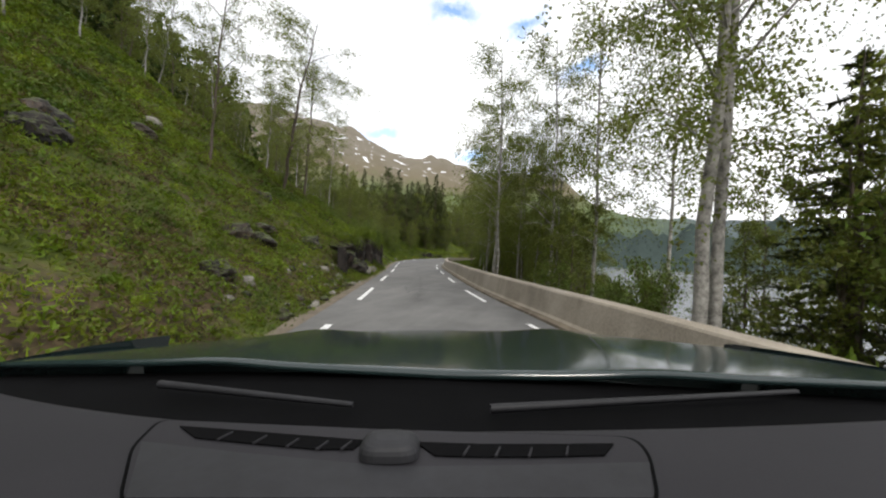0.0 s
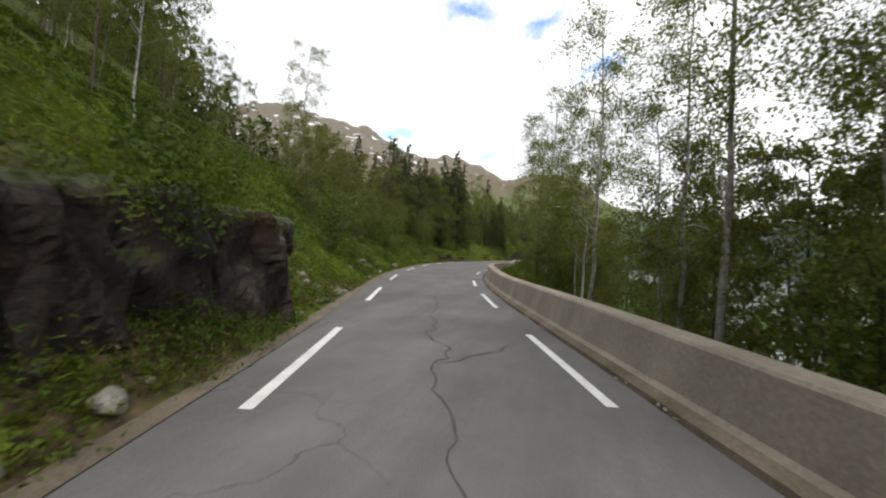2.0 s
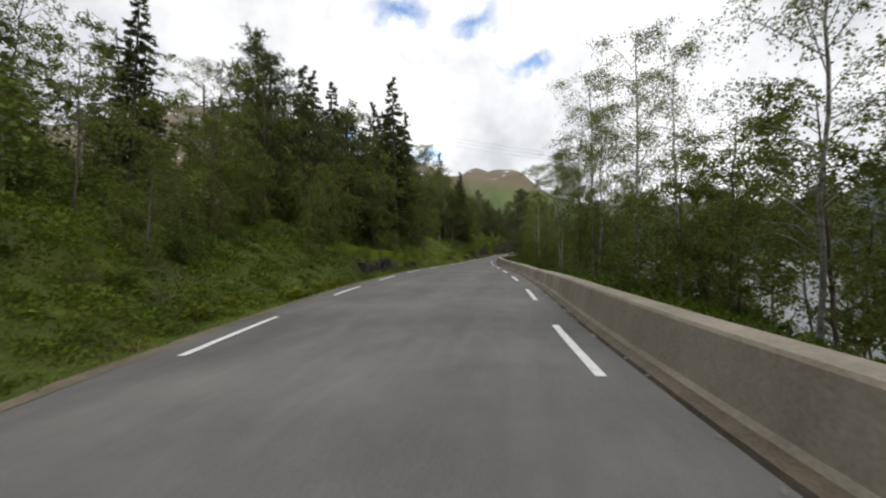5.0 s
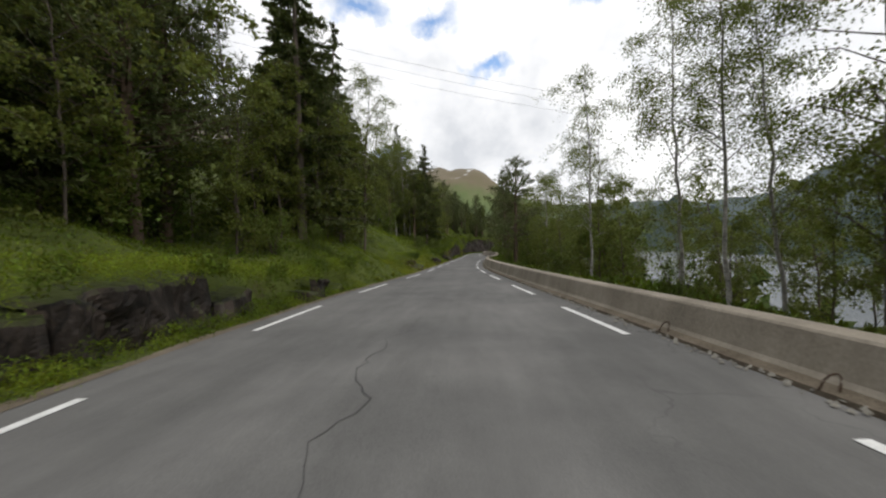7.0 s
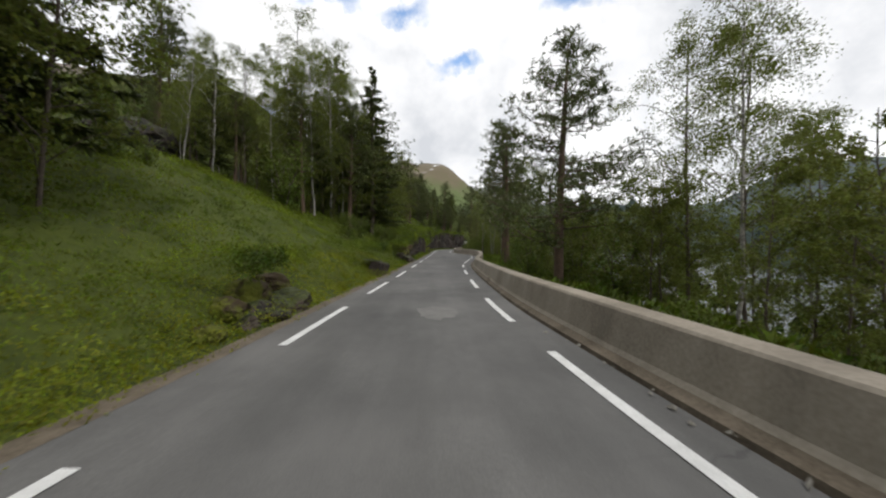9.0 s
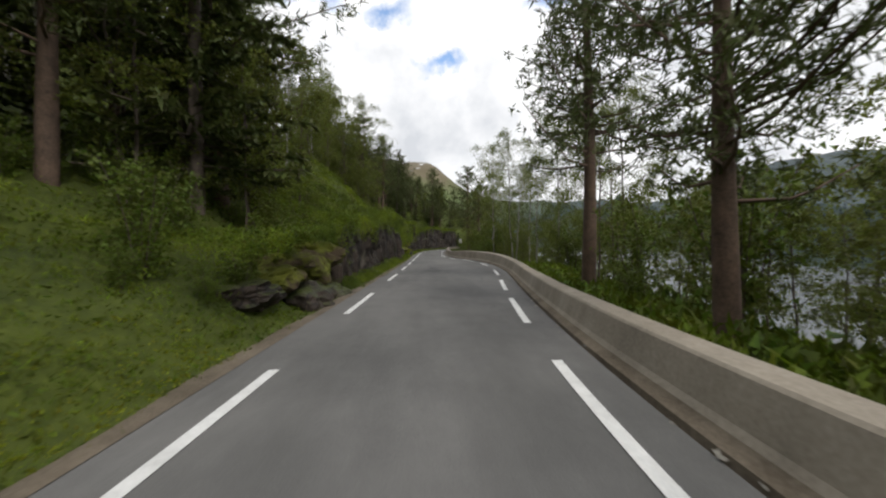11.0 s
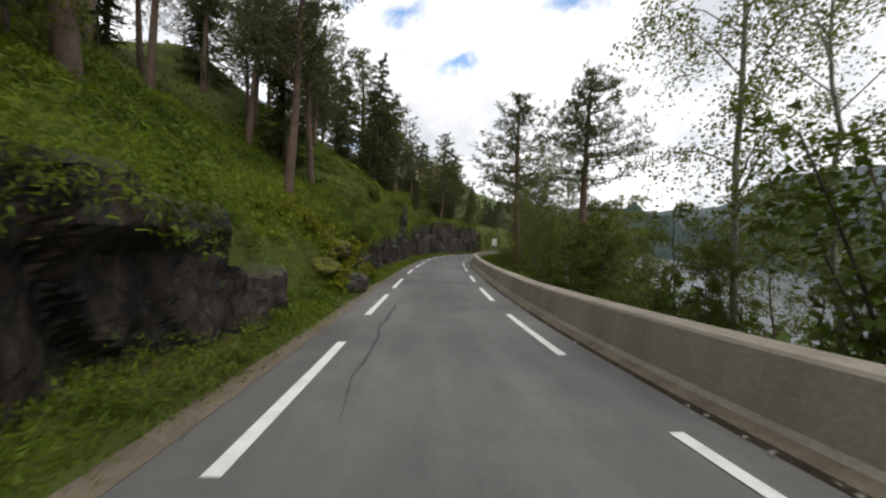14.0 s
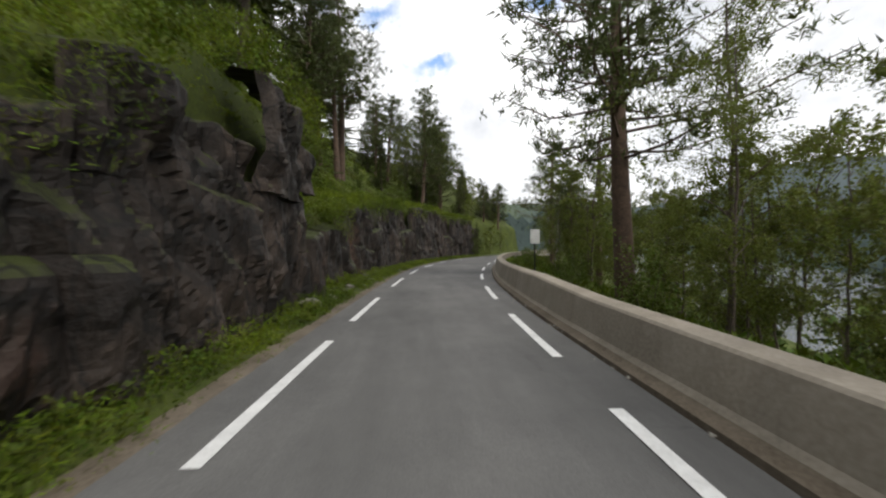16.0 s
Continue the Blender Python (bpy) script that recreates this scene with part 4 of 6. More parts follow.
RIGHT_TREES = [
    ("birch", 14.2, 7.2, 9.5, 3), ("stout", 6.3, 2.0, 11.5, 0), ("stout", 6.6, 2.5, 11.5, 1), ("alder", 6.4, 4.4, 3.8, 0), ("alder", 7.2, 4.6, 4.5, 1), ("spruce", 7.6, 5.2, 4.9, 2), ("alder", 9, 5.0, 3.2, 0), ("alder", 9.6, 5.8, 3.4, 1), ("birch", 15.4, 5.4, 11.0, 0), ("alder", 13.6, 3.4, 3.4, 0), ("alder", 15, 4.4, 4.2, 1), ("alder", 16.8, 4.2, 4.6, 0), ("alder", 18.5, 5, 5, 1), ("alder", 20, 4, 5, 0), ("birch", 17, 4.6, 7.4, 1), ("alder", 6.9, 4.6, 3.4, 0), ("alder", 7.8, 5.2, 3.2, 1), ("birch", 16, 4, 7.3, 0), ("birch", 18.4, 3.4, 7.6, 1),
     ("birch", 17.3, 2.3, 6.8, 3), ("birch", 17.7, 4, 7.6, 2),
    ("birch", 18.8, 2.4, 8.4, 0), ("birch", 20.8, 2.4, 6.2, 1), ("birch", 22, 3.3, 6.6, 3), ("birch", 20.5, 4.2, 7.4, 2), ("birch", 23.6, 5, 6.4, 4), ("alder", 22.5, 3.6, 4.2, 0), ("alder", 23.6, 4.4, 4.6, 1), ("alder", 25, 5, 4.8, 0), ("alder", 24.4, 6.4, 4.6, 1), ("alder", 26.5, 6, 4.6, 0), ("birch", 26.4, 4, 7.8, 1), ("birch", 24.2, 3.2, 6.2, 0),
    ("birch", 27, 4, 5.6, 2), ("birch", 30, 3.6, 6.4, 0), ("birch", 32.6, 4.2, 7.6, 1), ("birch", 35, 4.6, 6.2, 2), ("birch", 38.5, 4, 6.3, 4), ("alder", 38, 4.2, 6.0, 0), ("alder", 36.6, 5, 6.5, 1), ("birch", 37.2, 3.2, 8.5, 4), ("birch", 41.1, 4.1, 8.1, 0),
    ("birch", 44, 4, 7.2, 3), ("birch", 48, 4.4, 7.5, 2), ("birch", 52, 4, 7.0, 1), ("birch", 56, 4.4, 6.6, 0), ("birch", 59.5, 4, 6.0, 3), ("birch", 62.5, 4, 8.4, 4), ("birch", 62.3, 4.6, 7.6, 0),
    ("birch", 61, 5.4, 5.6, 2), ("birch", 65, 3.6, 5.8, 3), ("birch", 67, 4, 8.0, 1), ("birch", 65, 4.8, 6.8, 2), ("birch", 72.5, 4.2, 6.6, 4), ("birch", 71.3, 3.4, 5.6, 0),
    ("pine", 87.7, 3.3, 8.5, 3), ("pine", 98.2, 2.6, 8.6, 2), ("birch", 83.5, 5, 7.3, 4), ("birch", 82.6, 5.6, 7.0, 4), ("birch", 85.4, 10, 5.6, 1), ("birch", 82, 10, 5.0, 2), ("birch", 81.5, 4.6, 4.4, 3),
    ("pine", 105.2, 2.6, 11.0, 0), ("birch", 112.5, 5, 11.5, 4), ("birch", 117, 5.2, 6.6, 0), ("birch", 125.8, 3.9, 8.3, 1), ("birch", 124.6, 6.5, 9.9, 2), 
    ("birch", 121.3, 3.9, 7.2, 3), ("birch", 120, 3.5, 6.9, 2), ("birch", 116.5, 3.6, 7.0, 1),
    ("pine", 138, 4.7, 8.4, 1), ("alder", 134.2, 3.0, 1.8, 0), ("alder", 135.2, 4.0, 2.6, 1), ("alder", 136, 4.8, 3.2, 0), ("alder", 136.4, 3.4, 2.6, 1), ("alder", 137, 4.2, 3.4, 0), ("alder", 130.6, 4.2, 2.2, 0), ("alder", 131.8, 5.2, 2.4, 1), ("pine", 152, 4.35, 11.1, 0), ("birch", 110, 6, 9.5, 4), ("birch", 109, 4.4, 8, 4), ("birch", 113.5, 7, 10, 4), ("birch", 141.6, 5, 5.0, 0), ("birch", 144.7, 6.1, 6.3, 1), ("birch", 147, 3.6, 5.4, 4), ("birch", 149, 5.2, 8.5, 4), ("alder", 149, 6, 4.0, 1),
    ("birch", 159, 4.5, 5.8, 4), ("birch", 166, 4.5, 6.5, 2), ("pine", 172, 5, 9, 0), ("birch", 178, 4, 7, 0), ("alder", 136.2, 4.8, 2.6, 1), ("birch", 130.8, 5, 7.8, 0), ("birch", 129.5, 6, 8.4, 2), ("spruce", 145.3, 15.4, -1.6, 0)]
LEFT_TREES = [
    ("birch", 11.8, 5.6, 11.6, 4), ("birch", 21, 14.5, 17.2, 1), ("birch", 17, 14.5, 14.8, 0), ("birch", 24, 15.7, 19.5, 2), ("birch", 14.5, 15, 15.2, 3), ("birch", 11.5, 15, 14, 1),
    ("birch", 22.1, 8, 12.9, 1), ("birch", 29, 10, 15.5, 4), ("birch", 20, 10, 11.5, 3), ("birch", 28.2, 8, 9.6, 3), ("birch", 47, 12, 15.2, 0),
    ("pine", 61.5, 5.5, 11.5, 2), ("spruce", 63.5, 6.5, 13, 1), ("pine", 60.5, 8, 13.5, 3), ("alder", 59.5, 5, 7.5, 0), ("alder", 62, 4.2, 7, 1), ("alder", 64, 5, 9, 0), ("pine", 66, 5.2, 12, 2), ("spruce", 65.2, 8.4, 14.5, 0), ("birch", 57, 8, 11.5, 4), ("alder", 60, 7.4, 10.5, 0), ("birch", 65, 7, 12, 4), ("spruce", 67, 7.6, 12.5, 1), ("pine", 70, 8, 14.3, 2), ("spruce", 73, 7, 14.8, 2), ("spruce", 76, 9, 14, 0),
    ("pine", 78, 7.5, 14, 2), ("spruce", 79.5, 9, 15.5, 1), ("spruce", 75, 8, 15, 0), ("pine", 76.5, 6.5, 13, 0), ("spruce", 72, 6.2, 13.5, 2), ("pine", 74, 5.4, 12, 2), ("pine", 62.5, 10, 14, 0), ("spruce", 69, 11, 15, 1), ("birch", 81.1, 6.5, 12.5, 1), ("birch", 90, 9, 10, 2),
    ("birch", 96.8, 10, 13, 4), ("birch", 100.6, 9, 14, 1), ("birch", 97.4, 12, 12.4, 4), ("spruce", 102, 4, 12.6, 0), ("spruce", 113.6, 9.3, 18.4, 1), ("birch", 105, 11, 16.3, 0), ("birch", 108, 8, 14.5, 4),
    ("pine", 105, 22, 20, 0), ("pine", 107, 22, 20.6, 1), ("pine", 108, 20, 19, 2), ("birch", 103, 18, 16, 2),
    ("birch", 114.7, 6, 10.2, 1), ("birch", 117.7, 6, 11.6, 0), ("birch", 125.8, 4.3, 14.6, 4), ("spruce", 142, 6.5, 14, 2), ("pine", 139, 15, 16.5, 1), ("farbirch", 137, 16.5, 16, 0), ("pine", 141.5, 17, 17.5, 0), ("alder", 122, 4.0, 8.0, 0), ("alder", 124, 3.8, 8.4, 1), ("birch", 123, 5.5, 10, 4), ("alder", 125.5, 4.6, 8.8, 0), ("birch", 126.5, 5, 10.5, 4),
    ("alder", 102, 2.6, 6.5, 0), ("alder", 104, 4.5, 9, 1), ("alder", 106.5, 3, 8, 0), ("birch", 110.5, 5, 9, 0),
    ("spruce", 80, 6, 13.5, 0), ("spruce", 81, 7, 14.5, 1), ("spruce", 82.5, 8.5, 15.5, 2), ("pine", 79.5, 5.2, 12, 3), ("alder", 80.5, 4.6, 7.5, 1), ("spruce", 83, 9.5, 16, 0),
    ("alder", 38, 3.5, 6, 0), ("alder", 39.5, 4.5, 7, 1), ("alder", 41, 4, 6.5, 0), ("alder", 42.5, 5, 7.5, 1), ("birch", 40.5, 7, 10, 4), ("alder", 43, 7.5, 10, 0), ("alder", 45, 6, 9, 1), ("birch", 46.5, 8, 11.5, 4), ("alder", 37, 5.5, 7.5, 1),
    ("alder", 68, 4, 9, 0), ("alder", 69.5, 5, 11, 1), ("pine", 67.5, 6.4, 13, 2), ("alder", 71, 4.4, 9, 0), ("alder", 73.5, 4.4, 9, 1), ("alder", 76, 4.2, 9, 1), ("alder", 77.5, 4.7, 10, 0), ("alder", 79, 5.6, 10.5, 1), ("pine", 77, 7, 13, 3), ("spruce", 78.5, 8, 14, 1),
    ("alder", 103, 3.0, 7.5, 0), ("alder", 105.5, 3.6, 8.5, 1), ("alder", 101, 4.4, 8.5, 1), ("birch", 104.4, 5, 10.5, 4), ("alder", 107.5, 4.5, 8.5, 0), ("alder", 99, 5.5, 8.5, 0), ("birch", 115.5, 5.5, 11.5, 4), ("birch", 119.5, 5.5, 12, 4), ("birch", 112, 6, 9.6, 3), ("birch", 110, 8, 11.5, 2),
    ("birch", 78.5, 3.7, 13.2, 4), ("birch", 83.4, 8.4, 17, 4), ("spruce", 72.5, 4.4, 14.5, 1), ("spruce", 75, 5.2, 14.5, 2), ("pine", 144, 9, 14.5, 1), ("pine", 141, 8, 13.5, 0), ("spruce", 148, 3.7, 15.3, 0), ("pine", 129.3, 4.5, 14, 1), ("pine", 136.4, 4.2, 12.6, 1), ("pine", 141, 4.6, 13, 1), ("spruce", 152.6, 4.6, 14, 1), ("pine", 146, 6.4, 13.6, 2), ("birch", 122, 7.5, 10, 0),
    ("pine", 142.5, 7, 13.2, 1), ("pine", 144.5, 10, 13.6, 0), ("pine", 148, 8, 14.5, 1), ("pine", 157, 9, 17.4, 2), ("pine", 160, 8, 18.5, 0), ("pine", 164, 7, 18, 2),
    ("pine", 151.7, 9, 14.8, 0), ("pine", 154, 9.4, 15.4, 1), ("spruce", 155, 7, 14.8, 1), ("pine", 160.6, 6, 16.4, 2), ("pine", 165, 6, 16.2, 0), ("pine", 174.7, 3.6, 14.6, 2), ("pine", 181, 6, 17.5, 0),
    ("spruce", 157, 4.4, 12.4, 2), ("pine", 163, 5, 15.2, 1), ("spruce", 170, 5, 14.4, 0), ("pine", 182, 5, 17, 2), ("pine", 177, 8, 17, 1), ("spruce", 168, 9, 17, 1)]
for kind, y, off, top, v in RIGHT_TREES:
    plant_right(kind, y, off, top, variant=v, wide={"spruce": 1.3, "pine": 1.1}.get(kind, 1.0))
for y, off, top in [(5.4, 4.0, 2.8), (4.6, 3.6, 2.4), (9, 3.4, .8), (10, 3.2, .9), (10.6, 4.4, .9), (11.5, 4, .9), (12.2, 5.2, .8), (13, 5.8, .7), (9.6, 5, .5), (14.2, 6.8, .5), (15.5, 7.6, .4)]:
    plant_right("bush", y, off, top, wide=0.85)


def glimpse(y, off):
    """Where the slope is open and the lake shows between the trees."""
    x = float(np.interp(y, RP[:, 1], RP[:, 0])) + off
    return (y < 32 and off > max(2.5, 0.72 * (y - 14) + 4.5)) or (y > 128 and 40 < math.degrees(math.atan2(x + 14, y - 127.5)) < 52)


# thicket between the wall and the water: from, to, step, how high
for y0, y1, step, h0, h1 in [(13, 34, 1.6, 2.6, 4.6), (34, 60, 1.1, 3.0, 5.2), (60, 74, 1.6, 2.4, 4.4), (77, 100, 1.0, 2.0, 3.8), (100, 112, 2.0, 2.0, 3.6), (113, 128, 1.4, 1.6, 3.4), (128, 136.5, 0.8, 1.4, 2.8), (136.5, 150, 1.2, 2.2, 3.8), (150, 160, 1.7, 2.0, 3.8), (160, 180, 2.2, 3, 5)]:
    y = y0
    while y < y1:
        yy, off = y + rng.uniform(-0.5, 0.5), rng.uniform(3.8, 7.0)
        if not glimpse(yy, off):
            plant_right("alder", yy, off, rng.uniform(h0, h1), wide=rng.uniform(0.85, 1.2))
        y += step


def thicket(ys):
    """Trees past counting on the slope down to the lake, in one mesh."""
    leaves, stems = [], []
    shapes = [{c.name.split(".")[0]: c.data for c in ob.children} for ob, _ in STOCK["farbirch"]]
    arrays = []
    for sh in shapes:
        got = {}
        for nm in ("trunk", "crown"):
            co = np.empty(len(sh[nm].vertices) * 3, np.float32)
            sh[nm].vertices.foreach_get("co", co)
            k = 4 if nm == "trunk" else 3
            ix = np.empty(len(sh[nm].loops), np.int32)
            sh[nm].loops.foreach_get("vertex_index", ix)
            got[nm] = (co.reshape(-1, 3), ix.reshape(-1, k))
        arrays.append(got)
    for y in ys:
        off, top, a = rng.uniform(7.0, 11.0), rng.uniform(1.6, 4.4), rng.uniform(0, 6.28)
        y = y + rng.uniform(-0.5, 0.5)
        if glimpse(y, off):
            continue
        x = float(np.interp(y, RP[:, 1], RP[:, 0])) + off
        z = float(fall(np.array(float(y)), np.array(off * 0.97)))
        sc = (top - z) / 7.0
        turn = np.array([[math.cos(a), -math.sin(a), 0], [math.sin(a), math.cos(a), 0], [0, 0, 1]]) * sc
        got = arrays[int(rng.integers(2))]
        for nm, where in (("trunk", stems), ("crown", leaves)):
            where.append((got[nm][0] @ turn.T + (x, y, z), got[nm][1]))
    for nm, pieces, mat, lab in (("lakeside_thicket", leaves, "birchleaf", "leafy birch thicket on the slope above the lake"), ("thicket_stems", stems, "darkbark", "thin grey stems of the lakeside thicket")):
        v, f = gather(pieces)
        tagged(new(nm, mesh_np(nm, v, f, mat)), lab, "thicket", kind="stuff")


thicket(np.concatenate([np.arange(9, 77, 1.5), np.arange(80, 178, 1.7)]))
for kind, y, d, top, v in LEFT_TREES:
    plant_left(kind, y, d, top, variant=v, tilt=0.06)
plant_left("birch", 19.8, 5, 12.5, variant=4, wide=1.4)
leaning = plant_left("birch", 16.1, 4.8, 11.8, variant=4, wide=1.7, label="full-crowned grey birch tree leaning out over the bank")
foot_at = Matrix.Translation(leaning.matrix_basis.translation)
leaning.matrix_basis = foot_at @ Matrix.Rotation(0.3, 4, Vector((0.5, 0.85, 0))) @ foot_at.inverted() @ leaning.matrix_basis

for k in range(20):
    f = (k + 0.5) / 20
    for row in range(2):
        y, d = 90.5 + 13 * f + rng.uniform(-0.5, 0.5), 10.5 - 7.5 * f + 2.2 * row + rng.uniform(-0.4, 0.6)
        plant_left(("birch", "alder", "spruce", "birch", "pine")[(k + 2 * row) % 5], y, d, 8.2 + 3.4 * f + rng.uniform(-1.4, 1.2), variant=None, tilt=0.05)

# the wood goes on behind these trees: y from, to, distance from, to, how many, kinds, height from, to
for y0, y1, d0, d1, n, kinds, h0, h1 in [
        (-6, 34, 17, 34, 16, ("farbirch",), 6, 9), (26, 58, 5, 24, 44, ("farbirch",), 3.5, 6.0), (30, 62, 10, 40, 30, ("farbirch",), 5, 8), (56, 62, 10, 30, 4, ("spruce",), 7, 9),
        (54, 70, 6, 13, 12, ("alder", "birch", "spruce"), 7, 11), (68, 78, 3.6, 6.5, 6, ("alder",), 5, 8), (36, 60, 2.6, 7.5, 24, ("alder",), 2.6, 5.0), (56, 84, 13, 34, 14, ("farbirch", "spruce"), 8, 11), (88, 112, 13, 24, 14, ("farbirch", "spruce", "pine"), 4, 7),
        (106, 124, 6, 16, 16, ("farbirch", "spruce", "pine"), 6, 9), (121, 130, 4.5, 9, 15, ("alder", "birch"), 6, 9), (119, 128, 5, 9, 4, ("alder", "birch"), 8, 11), (129.5, 134.3, 8.5, 12, 6, ("pine", "alder", "birch", "spruce"), 6.5, 9), (136, 150, 9.5, 14, 11, ("pine", "spruce", "pine"), 6.5, 9), (150, 186, 8, 14, 12, ("pine", "spruce"), 6, 9), (174, 199, 2.5, 12, 24, ("pine", "spruce", "alder"), 5, 9), (182, 199, 1.2, 5, 16, ("alder", "spruce"), 3, 6)]:
    for _ in range(n):
        y, d = rng.uniform(y0, y1), rng.uniform(d0, d1)
        z = float(hill(np.array(y), np.array(d)))
        plant_left(kinds[int(rng.integers(len(kinds)))], y, d, z + rng.uniform(h0, h1), tilt=0.05)
for y0, y1, d0, d1, n, kinds, h0, h1 in [
        (150, 186, 5, 16, 14, ("farbirch", "pine"), 5, 9)]:
    for _ in range(n):
        y, d = rng.uniform(y0, y1), rng.uniform(d0, d1)
        z = float(fall(np.array(y), np.array(d)))
        plant_right(kinds[int(rng.integers(len(kinds)))], y, d, z + rng.uniform(h0, h1), tilt=0.05)

# bushes: the hedge beyond the wall, and undergrowth on the hill
y = -4.0
while y < 178:
    thin = 136 < y < 138 or 111 < y < 124 or 75 < y < 82
    for off in (2.6, 4.2):
        if rng.uniform() < (0.2 if thin else 0.7 if off < 3 else 0.3):
            top = rng.uniform(0.5, 1.3) if off < 3 else rng.uniform(1.0, 2.4)
            if thin:
                top *= 0.7
            yy, out = y + rng.uniform(-0.6, 0.6), off + rng.uniform(-0.4, 0.5)
            if yy < 32 or not glimpse(yy, out):
                plant_right("bush", yy, out, top, wide=rng.uniform(0.9, 1.3))
    y += 2.0
for y0, y1, d0, d1, n, h0, h1 in [(-4, 26, 3, 14, 14, .8, 1.6), (26, 62, 1.9, 9, 40, 1.0, 2.4), (56, 80, 5, 9, 14, 1.5, 3.0), (86, 108, 6, 12, 12, 1, 2.4), (106, 126, 3.5, 7, 12, .5, 1.0), (69, 75, 2.0, 6, 12, .5, 1.3), (98, 106, 1.2, 3.0, 14, .6, 1.4), (93, 104, 1.9, 6, 14, .5, 1.2), (135, 146, 1.7, 3.0, 16, .5, 1.0), (150, 185, 3, 9, 16, .8, 2.2)]:
    for _ in range(n):
        y, d = rng.uniform(y0, y1), rng.uniform(d0, d1)
        z = float(hill(np.array(y), np.array(d)))
        plant_left("bush", y, d, z + rng.uniform(h0, h1), wide=rng.uniform(0.9, 1.4))
# leafy bushes along the upper edge of the rock
for y0, y1, step in [(15, 21, 2.2), (105, 129, 2.2), (136.5, 143, 1.2), (153, 170, 1.6)]:
    y = y0
    while y < y1:
        yy = y + rng.uniform(-0.3, 0.3)
        w, h = [float(v) for v in bank(yy)[:2]]
        p = left_at(np.array(yy), w + rng.uniform(0.15, 0.6))
        plant("bush", p[0], p[1], h - 0.3, rng.uniform(0.6, 1.1), wide=rng.uniform(1.1, 1.6))
        y += step
for y0, y1, d0, d1, n, h0, h1 in [(131, 136, 0.9, 2.6, 14, .6, 1.2), (72, 93, 0.8, 1.8, 7, .25, .45), (38, 56, 0.9, 1.6, 10, .3, .6)]:
    for _ in range(n):
        y, d = rng.uniform(y0, y1), rng.uniform(d0, d1)
        z = float(hill(np.array(y), np.array(d)))
        plant_left("yellowbush", y, d, z + max(1.0, rng.uniform(h0, h1)) * 1.0, wide=rng.uniform(0.9, 1.4)) if h1 > 1 else low_shrub(y, d, z, rng.uniform(h0, h1))


# ---------------------------------------------------------------- ground cover
def patchy(x, y, s, seed):
    return np.sin(x * s + seed) * np.sin(y * s * 0.83 + 2 * seed) + 0.6 * np.sin(x * s * 2.3 + y * s * 1.7 + seed)


def scatter_left(n, reach, y0=-6, y1=184, start=0.1):
    y = rng.uniform(y0, y1, n)
    w = bank(y)[0]
    d = np.maximum(0.42, w * rng.uniform(0.5, 1.0, n)) + start + np.minimum(rng.exponential(reach, n), 34)
    return y, d


def cover(name, mat, n, reach, size, blades, label, keep, upright=0.8, y0=-6, y1=184, width=0.1):
    y, d = scatter_left(n, reach, y0, y1)
    p = left_at(y, d)
    ok = keep(p[:, 0], p[:, 1], y, d)
    y, d, p = y[ok], d[ok], p[ok]
    z = hill(y, d)
    base = np.concatenate([p, z[:, None] - 0.03], 1)
    k = len(base)
    s = size * (0.55 + 0.075 * d) * rng.uniform(0.5, 1.4, k)
    tall = np.repeat(s, blades)[:, None]
    b = np.repeat(base, blades, 0) + rng.normal(0, 1, (k * blades, 3)) * tall * (0.45, 0.45, 0)
    b[:, 2] += rng.uniform(0, 1 - upright, k * blades) * tall[:, 0] * 1.6
    s = tall * rng.uniform(0.5, 1.2, (k * blades, 1))
    d1 = unit(rng.normal(0, 1, (k * blades, 3)) * (1, 1, 0.15) + (0, 0, 2.2 * upright))
    side = unit(np.cross(d1, rng.normal(0, 1, (k * blades, 3)))) * s * width
    v = np.stack([b + side, b - side, b + d1 * s - np.array([0, 0, 1]) * s * 0.15], 1).reshape(-1, 3)
    ob = new(name, mesh_np(name, v, np.arange(len(v)).reshape(-1, 3), mat))
    return tagged(ob, label, "plants", kind="stuff")


meadow = lambda yy: (yy < 25) | ((yy > 58) & (yy < 104)) | ((yy > 130) & (yy < 152))
lawn = lambda yy, d: (yy > 74) & (yy < 94) & (d < 9)
cover("grass", "grass", 150000, 4.5, 0.13, 3, "tall fresh green grass on the bank", lambda x, y, yy, d: patchy(x, y, 0.45, 0.4) + 1.2 * meadow(yy) + 2 * lawn(yy, d) > 0.1, 0.75, width=0.08)
cover("moss_cushions", "grass", 60000, 4.0, 0.07, 4, "short mossy turf on the open bank", lambda x, y, yy, d: (lawn(yy, d) | (yy < 26) | (yy > 128)) & (patchy(x, y, 1.1, 0.7) > -0.3), 0.5, width=0.3)
cover("ferns", "fern", 100000, 5.0, 0.095, 4, "broad-leaved herbs and ferns on the hillside", lambda x, y, yy, d: patchy(x, y, 0.38, 2.1) - 0.2 * (meadow(yy) & (yy < 120)) - 3 * lawn(yy, d) > -0.6, 0.45, width=0.27)
cover("low_herbs", "fern", 70000, 2.6, 0.07, 3, "low leafy herbs covering the bank", lambda x, y, yy, d: (d < 14) & ~lawn(yy, d), 0.4, width=0.34)
cover("verge_grass", "grass", 30000, 0.35, 0.13, 3, "short grass along the asphalt edge", lambda x, y, yy, d: (d < bank(yy)[0] + 0.9) & (patchy(x, y, 0.9, 1.0) > -0.5), 0.8, width=0.06)
